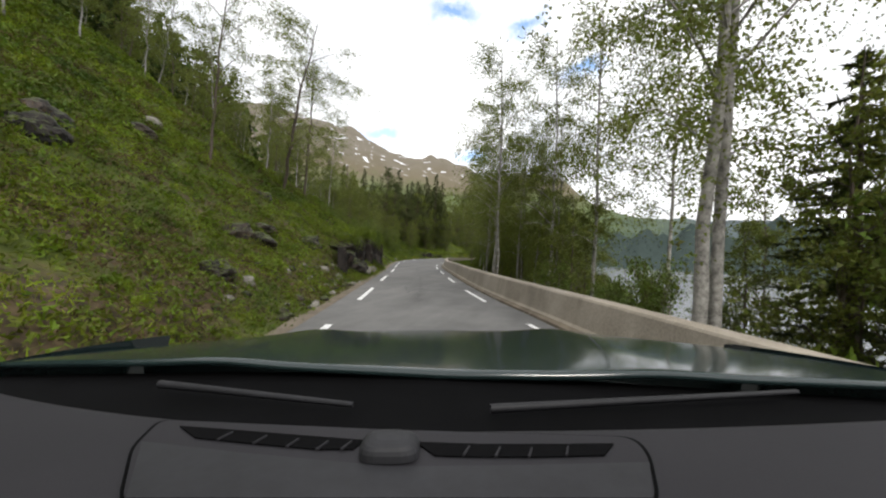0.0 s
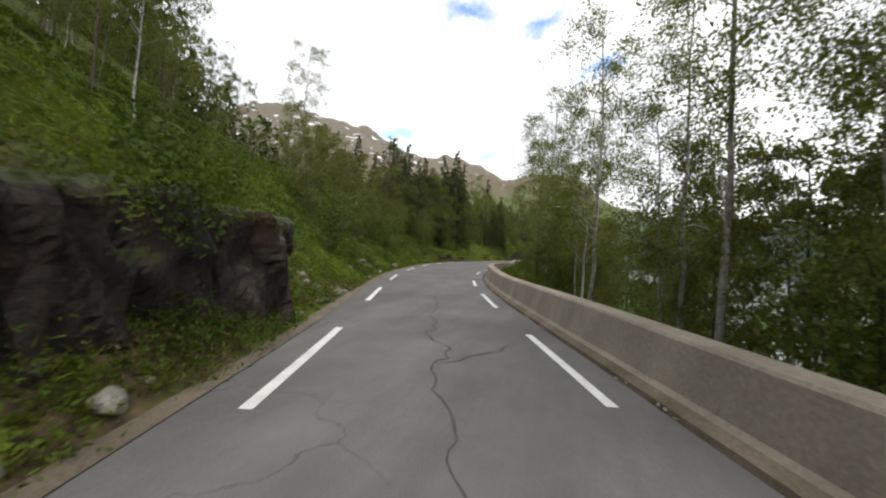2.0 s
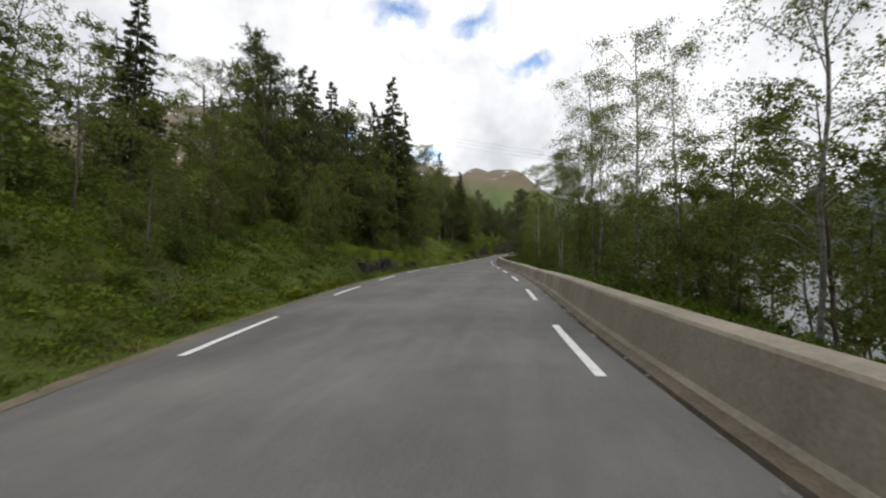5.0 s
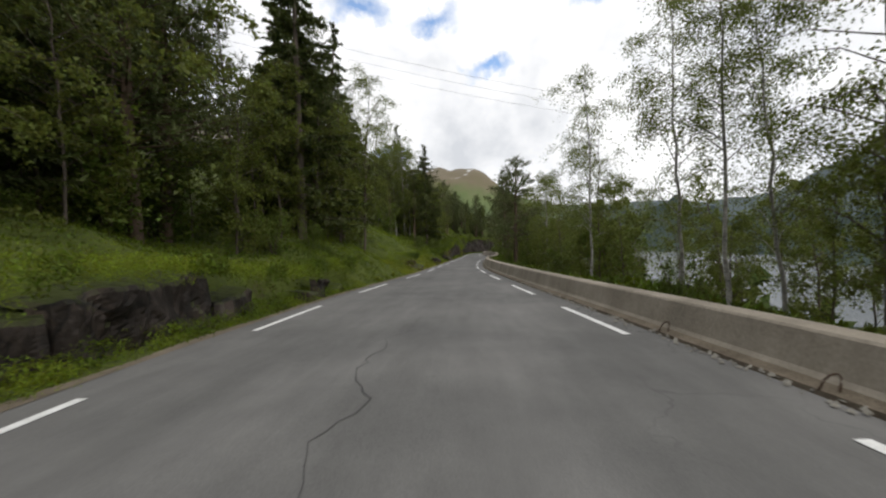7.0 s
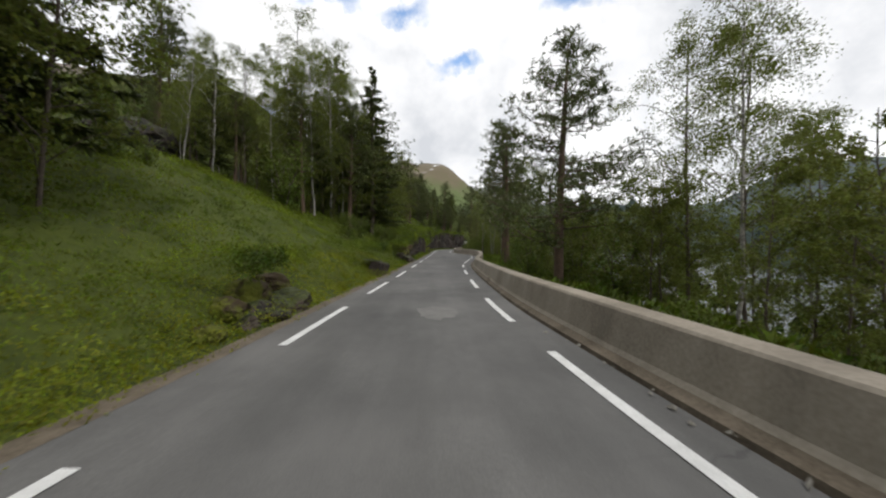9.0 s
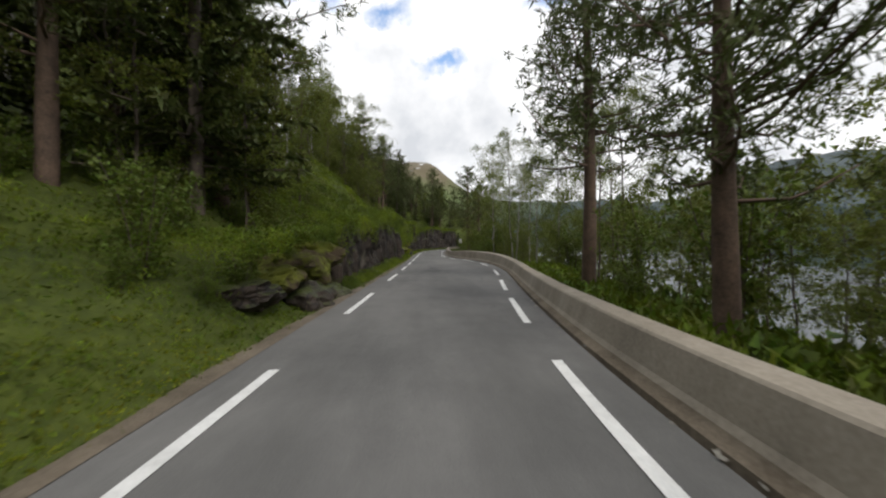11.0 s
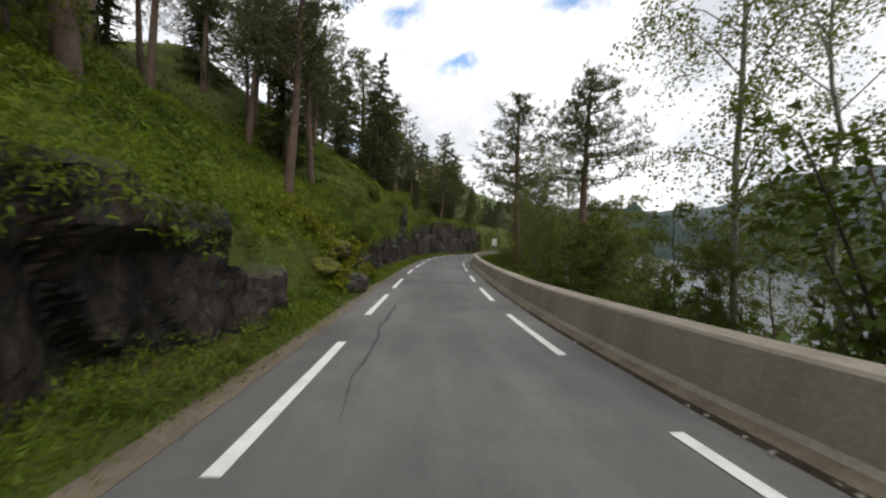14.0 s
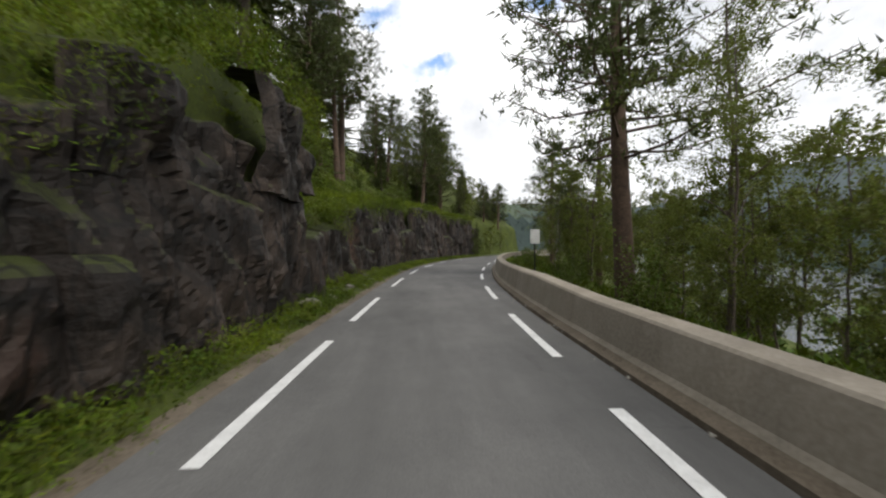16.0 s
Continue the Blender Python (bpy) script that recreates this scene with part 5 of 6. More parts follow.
cover("heather", "heather", 90000, 5.0, 0.13, 4, "brown heather and dry stalks on the hillside", lambda x, y, yy, d: patchy(x, y, 0.8, 4.0) + 0.35 * (yy < 30) - 0.6 * (meadow(yy) & (yy > 30)) - 3 * lawn(yy, d) > 0.35, 0.6, width=0.13)
cover("yellow_herbs", "yellowleaf", 9000, 0.5, 0.07, 4, "yellow-green low herbs along the verge", lambda x, y, yy, d: (d < bank(yy)[0] + 0.9) & (patchy(x, y, 0.8, 3.0) > 0.2), 0.5, 68, 98, width=0.28)


def overhang(n):
    """Leafy plants hanging over the upper edges of the rock."""
    spans = [(14, 22), (57, 70), (98, 104), (88, 92), (80, 82.7), (104, 120), (120, 128), (135, 151), (152, 184)]
    long_ = np.array([b - a for a, b in spans], float)
    k = rng.choice(len(spans), n, p=long_ / long_.sum())
    y = np.array([spans[i][0] for i in k]) + rng.uniform(0, 1, n) * long_[k]
    w, h, b, _ = bank(y)
    thick = 0.5 + 0.5 * patchy(y, y * 0.3, 0.9, 2.0)
    d = w - 0.12 + rng.exponential(0.75, n)
    drop = np.clip(1.0 - (d - w), 0, 1) * rng.uniform(0, 1, n) ** 1.5 * (0.3 + 0.8 * np.clip(thick, 0, 1.3)) * np.minimum(h, 2.6) * 0.48
    z = np.maximum(hill(y, np.maximum(d, w + b + 0.75 + hollow(y))), 0) - drop
    p = left_at(y, d - drop * 0.12)
    c = np.concatenate([p, z[:, None] + rng.uniform(-0.02, 0.22, n)[:, None]], 1)
    leafy = patchy(c[:, 0], c[:, 1] * 1.3, 1.2, 0.3) > 0.35
    v, f = leaf_tris(c[leafy], 0.06, 0.6, 0.2, 0.4)
    tagged(new("overhanging_plants", mesh_np("overhanging_plants", v, f, "fern")), "leafy green plants hanging over the rock edges", "plants", kind="stuff")
    v, f = leaf_tris(c[~leafy], 0.07, 0.16, 0.0, 0.5)
    tagged(new("overhanging_grass", mesh_np("overhanging_grass", v, f, "grass")), "long bright grass hanging over the rock edges", "plants", kind="stuff")


overhang(210000)


def clumps(name, mat, n, y0, y1, d0, d1, leaf, label, aspect=0.5):
    """Rounded tufts of plants, each a dome of leaves, with dark gaps between."""
    y, d = rng.uniform(y0, y1, n), d0 + (d1 - d0) * rng.uniform(0, 1, n) ** 1.3
    p, z = left_at(y, d), hill(y, d)
    wide = rng.uniform(0.16, 0.5, n) * (0.8 + 0.04 * d)
    m = 72
    a, r = rng.uniform(0, 2 * math.pi, (n, m)), np.sqrt(rng.uniform(0, 1, (n, m)))
    c = np.stack([p[:, :1] + wide[:, None] * r * np.cos(a), p[:, 1:] + wide[:, None] * r * np.sin(a), z[:, None] + wide[:, None] * 0.75 * np.sqrt(1 - 0.9 * r * r) * rng.uniform(0.55, 1.05, (n, m))], -1)
    c[..., 2] += (c[..., 0] - p[:, :1]) * -0.45              # the ground rises away from the road
    v, f = leaf_tris(c.reshape(-1, 3), leaf * np.repeat(0.5 + 0.06 * d, m), aspect, 0.2, -0.3)
    tagged(new(name, mesh_np(name, v, f, mat)), label, "plants", kind="stuff")


clumps("fern_tufts", "fern", 2100, -5, 30, 0.9, 21, 0.12, "tufts of fern and bilberry on the steep bank")
clumps("heather_tufts", "heather", 800, -5, 28, 0.9, 13, 0.1, "brown heather tufts on the steep bank", 0.35)
clumps("grass_tufts", "grass", 2000, -5, 30, 1.0, 21, 0.15, "rounded tufts of bright grass on the steep bank", 0.16)
clumps("hill_tufts", "fern", 2400, 22, 60, 1.0, 18, 0.13, "ferns and low bushes crowding the wooded bank")
clumps("meadow_tufts", "grass", 900, 70, 100, 0.9, 9, 0.11, "tufts of fresh grass on the open meadow bank", 0.16)
clumps("moss_tufts", "yellowleaf", 260, 76, 93, 0.6, 2.2, 0.07, "yellow-green moss and herbs along the verge")
clumps("bank_tufts", "grass", 700, 128, 141, 0.9, 7, 0.13, "grass tufts on the steep roadside bank", 0.16)
clumps("bank_ferns", "fern", 500, 128, 141, 0.9, 6, 0.1, "ferns on the steep roadside bank")
for y0, y1 in ((13, 23), (57, 70), (104, 130), (135, 151), (152, 184)):
    clumps("verge_tufts", "grass", int(12 * (y1 - y0)), y0, y1, 0.62, 1.15, 0.1, "ragged grass at the foot of the rock", 0.14)
    clumps("verge_herbs", "fern", int(9 * (y1 - y0)), y0, y1, 0.75, 1.3, 0.09, "low herbs at the foot of the rock")
clumps("ledge_tufts", "grass", 2600, 104, 160, 1.7, 10, 0.15, "grass tufts on the slope above the rock", 0.16)
clumps("ledge_ferns", "fern", 1200, 104, 160, 2.0, 10, 0.11, "ferns on the slope above the rock")


def cover_right(n):
    y, d = rng.uniform(-5, 180, n), 1.15 + np.minimum(rng.exponential(3.5, n), 20)
    p = right_at(y, d)
    z = fall(y, d)
    b = np.concatenate([p, z[:, None] - 0.02], 1)
    s = 0.15 * rng.uniform(0.5, 1.3, (n, 1)) * (1 + 0.07 * d[:, None])
    d1 = unit(rng.normal(0, 1, (n, 3)) * (1, 1, 0.2) + (0, 0, 1.2))
    side = unit(np.cross(d1, rng.normal(0, 1, (n, 3)))) * s * 0.25
    b[:, 2] += rng.uniform(0, 0.5, n)
    v = np.stack([b + side, b - side, b + d1 * s], 1).reshape(-1, 3)
    ob = new("undergrowth", mesh_np("undergrowth", v, np.arange(len(v)).reshape(-1, 3), "fern"))
    tagged(ob, "dense green undergrowth below the guard wall", "plants", kind="stuff")


cover_right(150000)


# ---------------------------------------------------------------- far woods
def far_woods(name, n, where, label, mat="forest", size=0.085):
    """Small conifer and round-crowned tree shapes, past counting."""
    vs, fs, o = [], [], 0
    for _ in range(n):
        x, y, z = where()
        h = rng.uniform(5, 10)
        conifer = rng.uniform() < 0.45
        m = 75 if conifer else 95
        f = rng.uniform(0.05, 1, m)
        az = rng.uniform(0, 6.28, m)
        r = (h * 0.2 * (1 - f) + 0.1) if conifer else h * 0.24 * np.sin(math.pi * np.clip(f * 0.9 + 0.1, 0, 1)) ** 0.6 * rng.uniform(0.5, 1.1, m)
        c = np.stack([x + r * np.cos(az), y + r * np.sin(az), z + f * h], 1)
        v, q = leaf_tris(c, h * size * (0.9 if conifer else 1.0), 0.9, 0.3, 0.4)
        vs.append(v), fs.append(q + o)
        o += len(v)
    ob = new(name, mesh_np(name, np.concatenate(vs), np.concatenate(fs), mat))
    return tagged(ob, label, "forest", kind="stuff")


def on_hill():
    y = rng.uniform(-10, 64)
    d = 26 + min(rng.exponential(40), 150)
    p = left_at(np.array(y), d)
    return p[0], p[1], float(hill(np.array(y), np.array(d))) - 0.3


far_woods("hillside_forest", 1100, on_hill, "mixed birch and spruce forest covering the upper hillside")


def coast(a):
    """How far off the other shore lies: a long reach of water ahead, a nearer bank abreast."""
    return float(np.interp(a, [0, 10, 30, 36, 46, 60, 130], [620, 760, 760, 520, 270, 240, 230]))


def rise(a):
    """Height of the far hills by direction."""
    return 0.75 + 0.5 * noise.noise((a * 0.16, 3, 0)) + 0.35 * noise.noise((a * 0.45, 8, 0)) + 0.15 * noise.noise((a * 1.3, 1, 0))


def far_shore():
    az = radians(rng.uniform(4, 120))
    r = rng.uniform(0, 1)
    dist = coast(math.degrees(az)) * (1 + r)
    return -5 + dist * math.sin(az), 100 + dist * math.cos(az), -14 + (30 * r + 40 * r * r) * rise(math.degrees(az)) * coast(math.degrees(az)) / 300


# the far shore: a wooded rise beyond the water
def shore():
    az, rs = np.radians(np.arange(2, 125, 1.0)), np.linspace(0, 1, 10)
    verts = []
    for a in az:
        for r in rs:
            dist = coast(math.degrees(a)) * (0.96 + 1.1 * r)
            verts.append((-5 + dist * math.sin(a), 100 + dist * math.cos(a), -14.6 + (30 * r + 40 * r * r) * rise(math.degrees(a)) * coast(math.degrees(a)) / 300 + 4 * noise.noise((dist * 0.02, a * 6, 0)) * r))
    k = len(rs)
    faces = [(i * k + j, i * k + j + 1, (i + 1) * k + j + 1, (i + 1) * k + j) for i in range(len(az) - 1) for j in range(k - 1)]
    faces = [f[::-1] for f in faces]
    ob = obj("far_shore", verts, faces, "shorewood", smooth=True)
    tagged(ob, "dark wooded slope on the far shore of the lake", "hillside", kind="structure")


shore()
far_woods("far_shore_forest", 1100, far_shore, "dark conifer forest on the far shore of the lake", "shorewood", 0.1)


def down_slope():
    y, d = rng.uniform(-20, 190), rng.uniform(14, 34)
    p = right_at(np.array(y), d)
    return p[0], p[1], float(fall(np.array(y), np.array(d))) - 4.0


far_woods("lakeside_woods", 170, down_slope, "low birch wood on the slope down to the water", "forest", 0.12)


# ---------------------------------------------------------------- rock faces and stones
def facets(q, size, tiltness):
    """Broken planes: each cell of stone is a plane of its own slope."""
    gap, cells = noise.voronoi(q / size)
    value = []
    for near in cells[:2]:
        a, b = noise.cell_vector(near * 7.3), noise.cell_vector(near * 3.1 + Vector((9, 4, 2)))
        value.append(a.x * 0.5 + tiltness * (b - Vector((0.5, 0.5, 0.5))).dot(q / size - near))
    keep = 0.5 + 0.5 * min(1.0, (gap[1] - gap[0]) / 0.11)
    return value[0] * keep + value[1] * (1 - keep)


def rock_face(y0, y1, label, lift=0.0, pull=0.0, head=1.6, taper=1.6):
    """A cutting of large fractured blocks, each standing a little out of line with the next."""
    root = thing("rock_face", label, "rock", "rock cuttings")
    u0 = y0
    while u0 < y1 - 0.3:
        u1 = min(y1, u0 + rng.uniform(0.8, 2.8))
        if y1 - u1 < 0.7:
            u1 = y1
        um = (u0 + u1) / 2
        w, h, b, _ = [float(v) for v in bank(um)]
        h = min(h, float(bank(u0)[1]), float(bank(u1)[1])) + 0.05
        edge = max(0.0, min(1.0, (um - y0) / head, (y1 - um) / taper))
        hh = (h + lift) * (0.3 + 0.7 * edge) * rng.uniform(0.94, 1.06)
        cuts = [-0.1]
        while cuts[-1] < hh - 0.9:
            cuts.append(cuts[-1] + rng.uniform(0.9, 2.6))
        cuts[-1] = hh
        if len(cuts) == 1:
            cuts = [-0.1, hh]
        column = rng.normal(0, 0.07)
        for z0, z1 in zip(cuts[:-1], cuts[1:]):
            block(root, u0, u1, z0, z1, w + 0.15 * b - pull + column + rng.normal(0, 0.05), rng.normal(0, 0.06), 0.12 + rng.normal(0, 0.05), edge, z1 >= hh)
        u0 = u1
    return root


def block(root, u0, u1, z0, z1, d0, skew, lean, edge, last):
    """One block: a broken face, its sides running back into the hill."""
    step = 0.07 if u0 < 152 else 0.12
    nu, nz = max(5, int((u1 - u0) / step) + 3), max(5, int((z1 - z0) / step) + 3)
    us, zs = np.linspace(u0 - 0.06, u1 + 0.06, nu), np.linspace(z0 - 0.06, z1 + 0.06, nz)
    tilt, tip = float(np.clip(rng.normal(0, 0.1), -0.12, 0.12)), rng.normal(0, 0.3)
    verts = []
    for i, u in enumerate(us):
        for j, z in enumerate(zs):
            hi = (z - z0) / (z1 - z0)
            zz = z + tilt * (u - (u0 + u1) / 2) * hi
            if last:
                zz += (0.16 * noise.noise((u * 1.1, 0, 7)) + 0.1 * noise.noise((u * 3.7, 0, 3)) - 0.1) * hi
            q = Vector((u + 0.18 * zz, zz * 0.4, 3.0))
            q += 0.06 * noise.noise_vector(q * 2.2)
            out = 0.36 * facets(q, 0.85, 1.2) + 0.19 * facets(q + Vector((5, 1, 0)), 0.36, 1.3) + 0.08 * facets(q + Vector((2, 7, 0)), 0.16, 1.0) + 0.05 * noise.fractal(q * 1.5, 1.0, 2.0, 4) - 0.2
            near = min((u - us[0]) / 0.16, (us[-1] - u) / 0.16, (zs[-1] - z) / 0.2 + 0.15, 1.0)
            back = 0.30 * (1 - near) ** 2 + (0.45 if last and j == nz - 1 else 0)
            d = d0 + skew * (u - u0) + (lean + 0.15 * tip) * 0.5 * zz - out * (0.35 + 0.65 * edge) + back
            d += 0.5 * math.exp(-((u - 126.5) / 0.9) ** 2) * min(1.0, max(0.0, (1.35 - zz) / 0.25))
            p = left_at(np.array(u), max(d, 0.62))
            verts.append((p[0], p[1], zz))
    faces = [(i * nz + j, (i + 1) * nz + j, (i + 1) * nz + j + 1, i * nz + j + 1) for i in range(nu - 1) for j in range(nz - 1)]
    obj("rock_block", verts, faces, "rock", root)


rock_face(13.4, 22.5, "dark fractured rock outcrop above the road verge", taper=0.8)
rock_face(58.6, 64.6, "low dark undercut rock bank under grass", -0.1)
rock_face(66.3, 69.2, "short dark rock ledge in the grassy bank", -0.25)
rock_face(89.0, 91.6, "small dark rock ledge under yellow moss", 0.0, 0.2)
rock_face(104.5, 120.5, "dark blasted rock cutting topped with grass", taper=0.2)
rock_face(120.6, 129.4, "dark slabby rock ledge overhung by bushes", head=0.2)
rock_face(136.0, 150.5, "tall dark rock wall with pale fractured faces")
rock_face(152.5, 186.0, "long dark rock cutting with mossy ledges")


def stone(x, y, z, size, mat, label):
    bm = bmesh.new()
    bmesh.ops.create_icosphere(bm, subdivisions=2 if size < 0.15 else 4, radius=1.0)
    o = Vector((rng.uniform(0, 50), rng.uniform(0, 50), 0))
    sc = Vector((size * rng.uniform(0.8, 1.3), size * rng.uniform(0.8, 1.3), size * rng.uniform(0.55, 0.9)))
    for v in bm.verts:
        c = v.co.copy()
        r = 1 + 0.35 * noise.noise(c * 1.3 + o) + 0.10 * noise.cell(c * 2.2 + o) + 0.05 * noise.fractal(c * 5 + o, 1.0, 2.0, 4)
        v.co = Vector((c.x * sc.x, c.y * sc.y, c.z * sc.z)) * r
    me = bpy.data.meshes.new("boulder")
    bm.to_mesh(me)
    bm.free()
    me.materials.append(M[mat])
    ob = new("boulder", me)
    ob.matrix_basis = pose(x, y, z, rng.uniform(-15, 15), rng.uniform(-15, 15), rng.uniform(0, 360))
    return tagged(ob, label, "stone", "roadside stones")


def stone_left(y, d, size, mat="palerock", label="pale weathered boulder on the verge", lift=0.25):
    p = left_at(np.array(float(y)), float(d))
    stone(p[0], p[1], float(hill(np.array(float(y)), np.array(float(d)))) + lift * size, size, mat, label)


for y, d, s in [(15.9, 1.0, .3), (17.2, .85, .36), (18.4, .8, .2), (19.2, .8, .16), (39.7, 1.2, .28), (25.4, 1.3, .2), (24.6, 1.0, .18), (26.4, 1.5, .16), (27.0, 1.2, .2),
                (28.2, 1.4, .15), (12.5, 1.4, .2), (11.2, 1.6, .25), (110.2, 1.1, .2), (113.8, 1.0, .16), (148.9, 1.2, .28), (122.4, .9, .2)]:
    stone_left(y, d, 0.72 * s)
for _ in range(110):
    y0_, n_ = [(9, 14), (4, 12), (25, 12), (112, 8), (150, 10)][int(rng.integers(5))]
    stone_left(y0_ + rng.uniform(0, n_), rng.uniform(0.75, 1.8), rng.uniform(0.04, 0.12), "rock" if rng.uniform() < 0.5 else "palerock", "loose stone fallen on the verge")
for y, d, s in [(90.4, 1.3, .3), (132.8, 1.6, .45), (131.4, 1.3, .35), (33.4, 1.4, .3), (81.0, 1.5, .42), (100.8, 1.5, .5), (101.6, 1.7, .6), (102.6, 1.5, .55), (103.5, 1.6, .6), (102.1, 2.3, .5), (80.2, 1.35, .3), (82.2, 1.6, .36), (79.3, 1.1, .22)]:
    stone_left(y, d, s, "moss", "dark boulder half grown over with moss")
for y, d, s in [(33.9, 1.8, .22), (90.0, .9, .3), (80.0, .95, .17), (132.6, 0.95, .35), (131.9, 1.0, .3)]:
    stone_left(y, d, s, "rock" if y > 60 else "palerock", "rough dark stone among the plants" if y > 60 else "pale stone on the verge")

# rock showing through the turf: y, distance, size
for y, d, sz in [(14.8, 1.5, .55), (15.4, 1.9, .5), (13.2, 4.6, .4), (9.2, 2.8, .42), (8.6, 3.1, .36), (10.0, 3.1, .34), (6.4, 5.6, .5), (7.2, 6.2, .45), (10.5, 6.8, .4), (5.8, 2.0, .3), (12.2, 2.4, .36),
                 (90.0, 11.4, 1.3), (91.6, 11.8, 1.4), (93.4, 12.4, 1.3), (99.5, 1.5, .5), (101.2, 1.15, .5), (102.2, 1.2, .45), (103.1, 1.15, .5), (80.6, 1.1, .36), (81.6, 1.15, .42), (82.4, 1.2, .3), (26.5, 3.4, .4)]:
    stone_left(y, d, sz, "rock", "dark lichen-grey rock showing through the turf", -0.1)
for y, d, sz in [(15.7, 1.05, .36), (12.0, 7.6, .3)]:
    stone_left(y, d, sz, "palerock", "pale rounded rock lying on the bank", 0.05)
for _ in range(60):
    stone_left(22.8 + rng.uniform(0, 4.7), 0.8 + 2.2 * rng.uniform() ** 1.5, rng.uniform(0.04, 0.13), "palerock" if rng.uniform() < 0.7 else "rock", "loose stone in the scree by the road")
for _ in range(45):
    stone_left(5 + rng.uniform(0, 8), 0.7 + 1.5 * rng.uniform() ** 1.5, rng.uniform(0.03, 0.12), "palerock" if rng.uniform() < 0.35 else "rock", "loose stone in the scree by the road")

# ---------------------------------------------------------------- the car in which the drive begins
M["dashplastic"] = material("dash_plastic", (0.0095, 0.0088, 0.011), (0.0165, 0.0155, 0.0185), 0.7, 3, 400, 0.3, dist=0.0008)
# near-black that holds the shade under the windscreen; seams and slots share it
M["blackplastic"] = material("black_plastic", (0.002, 0.002, 0.0022), (0.004, 0.004, 0.0045), 0.9, 8, 200, 0.1, dist=0.001, spec=0.05)
M["carpaint"] = material("car_paint", (0.012, 0.022, 0.022), (0.018, 0.03, 0.03), 0.12, 2, 60, 0.0, spec=0.6)
M["greyrubber"] = material("wiper_rubber", (0.011, 0.011, 0.0125), (0.02, 0.02, 0.023), 0.6, 8, 60, 0.2, dist=0.001)
M["tyre"] = material("tyre", (0.012, 0.012, 0.012), (0.03, 0.03, 0.03), 0.85, 20, 80, 0.3, dist=0.002)
M["alloy"] = material("alloy", (0.35, 0.35, 0.36), (0.5, 0.5, 0.52), 0.3, 4, 60, 0.0, metal=1.0)
EYE0 = eye_pose(*PATH[0][1:])


def seat(r, f, u):
    """A place in the car: metres right of, ahead of and above the eye at the start."""
    return EYE0 @ (0.72 * Vector((r, u, -f)))


def on_dash(r, f, lift=0.0):
    """A place on the dashboard's top: right of and ahead of the eye."""
    return seat(r, f, -0.28 + lift)


def slab(name, outline, lift, depth, mat, parent, label=""):
    """A plate with this outline on the dashboard, lift above it and depth thick."""
    n = len(outline)
    verts = [on_dash(x, y, lift) for x, y in outline] + [on_dash(x, y, lift - depth) for x, y in outline]
    faces = [tuple(range(n)), tuple(range(2 * n - 1, n - 1, -1))] + [(i, i + n, (i + 1) % n + n, (i + 1) % n) for i in range(n)]
    return obj(name, verts, faces, mat, parent, label=label)


def rounded(corners, r):
    out = []
    n = len(corners)
    for i, c in enumerate(corners):
        a, b, d = Vector(corners[i - 1]), Vector(c), Vector(corners[(i + 1) % n])
        p, q = b + (a - b).normalized() * r, b + (d - b).normalized() * r
        for k in range(5):
            t = k / 4
            out.append(tuple((1 - t) ** 2 * p + 2 * t * (1 - t) * b + t * t * q))
    return out


def surface(name, rs, fs, height, mat, parent, label="", thick=0.0):
    verts = [seat(*height(r, f)) for r in rs for f in fs]
    k = len(fs)
    faces = [(i * k + j, (i + 1) * k + j, (i + 1) * k + j + 1, i * k + j + 1) for i in range(len(rs) - 1) for j in range(k - 1)]
    ob = obj(name, verts, faces, mat, parent, smooth=True, label=label)
    if thick:
        mod = ob.modifiers.new("thickness", "SOLIDIFY")
        mod.thickness, mod.offset = thick, -1
    return ob


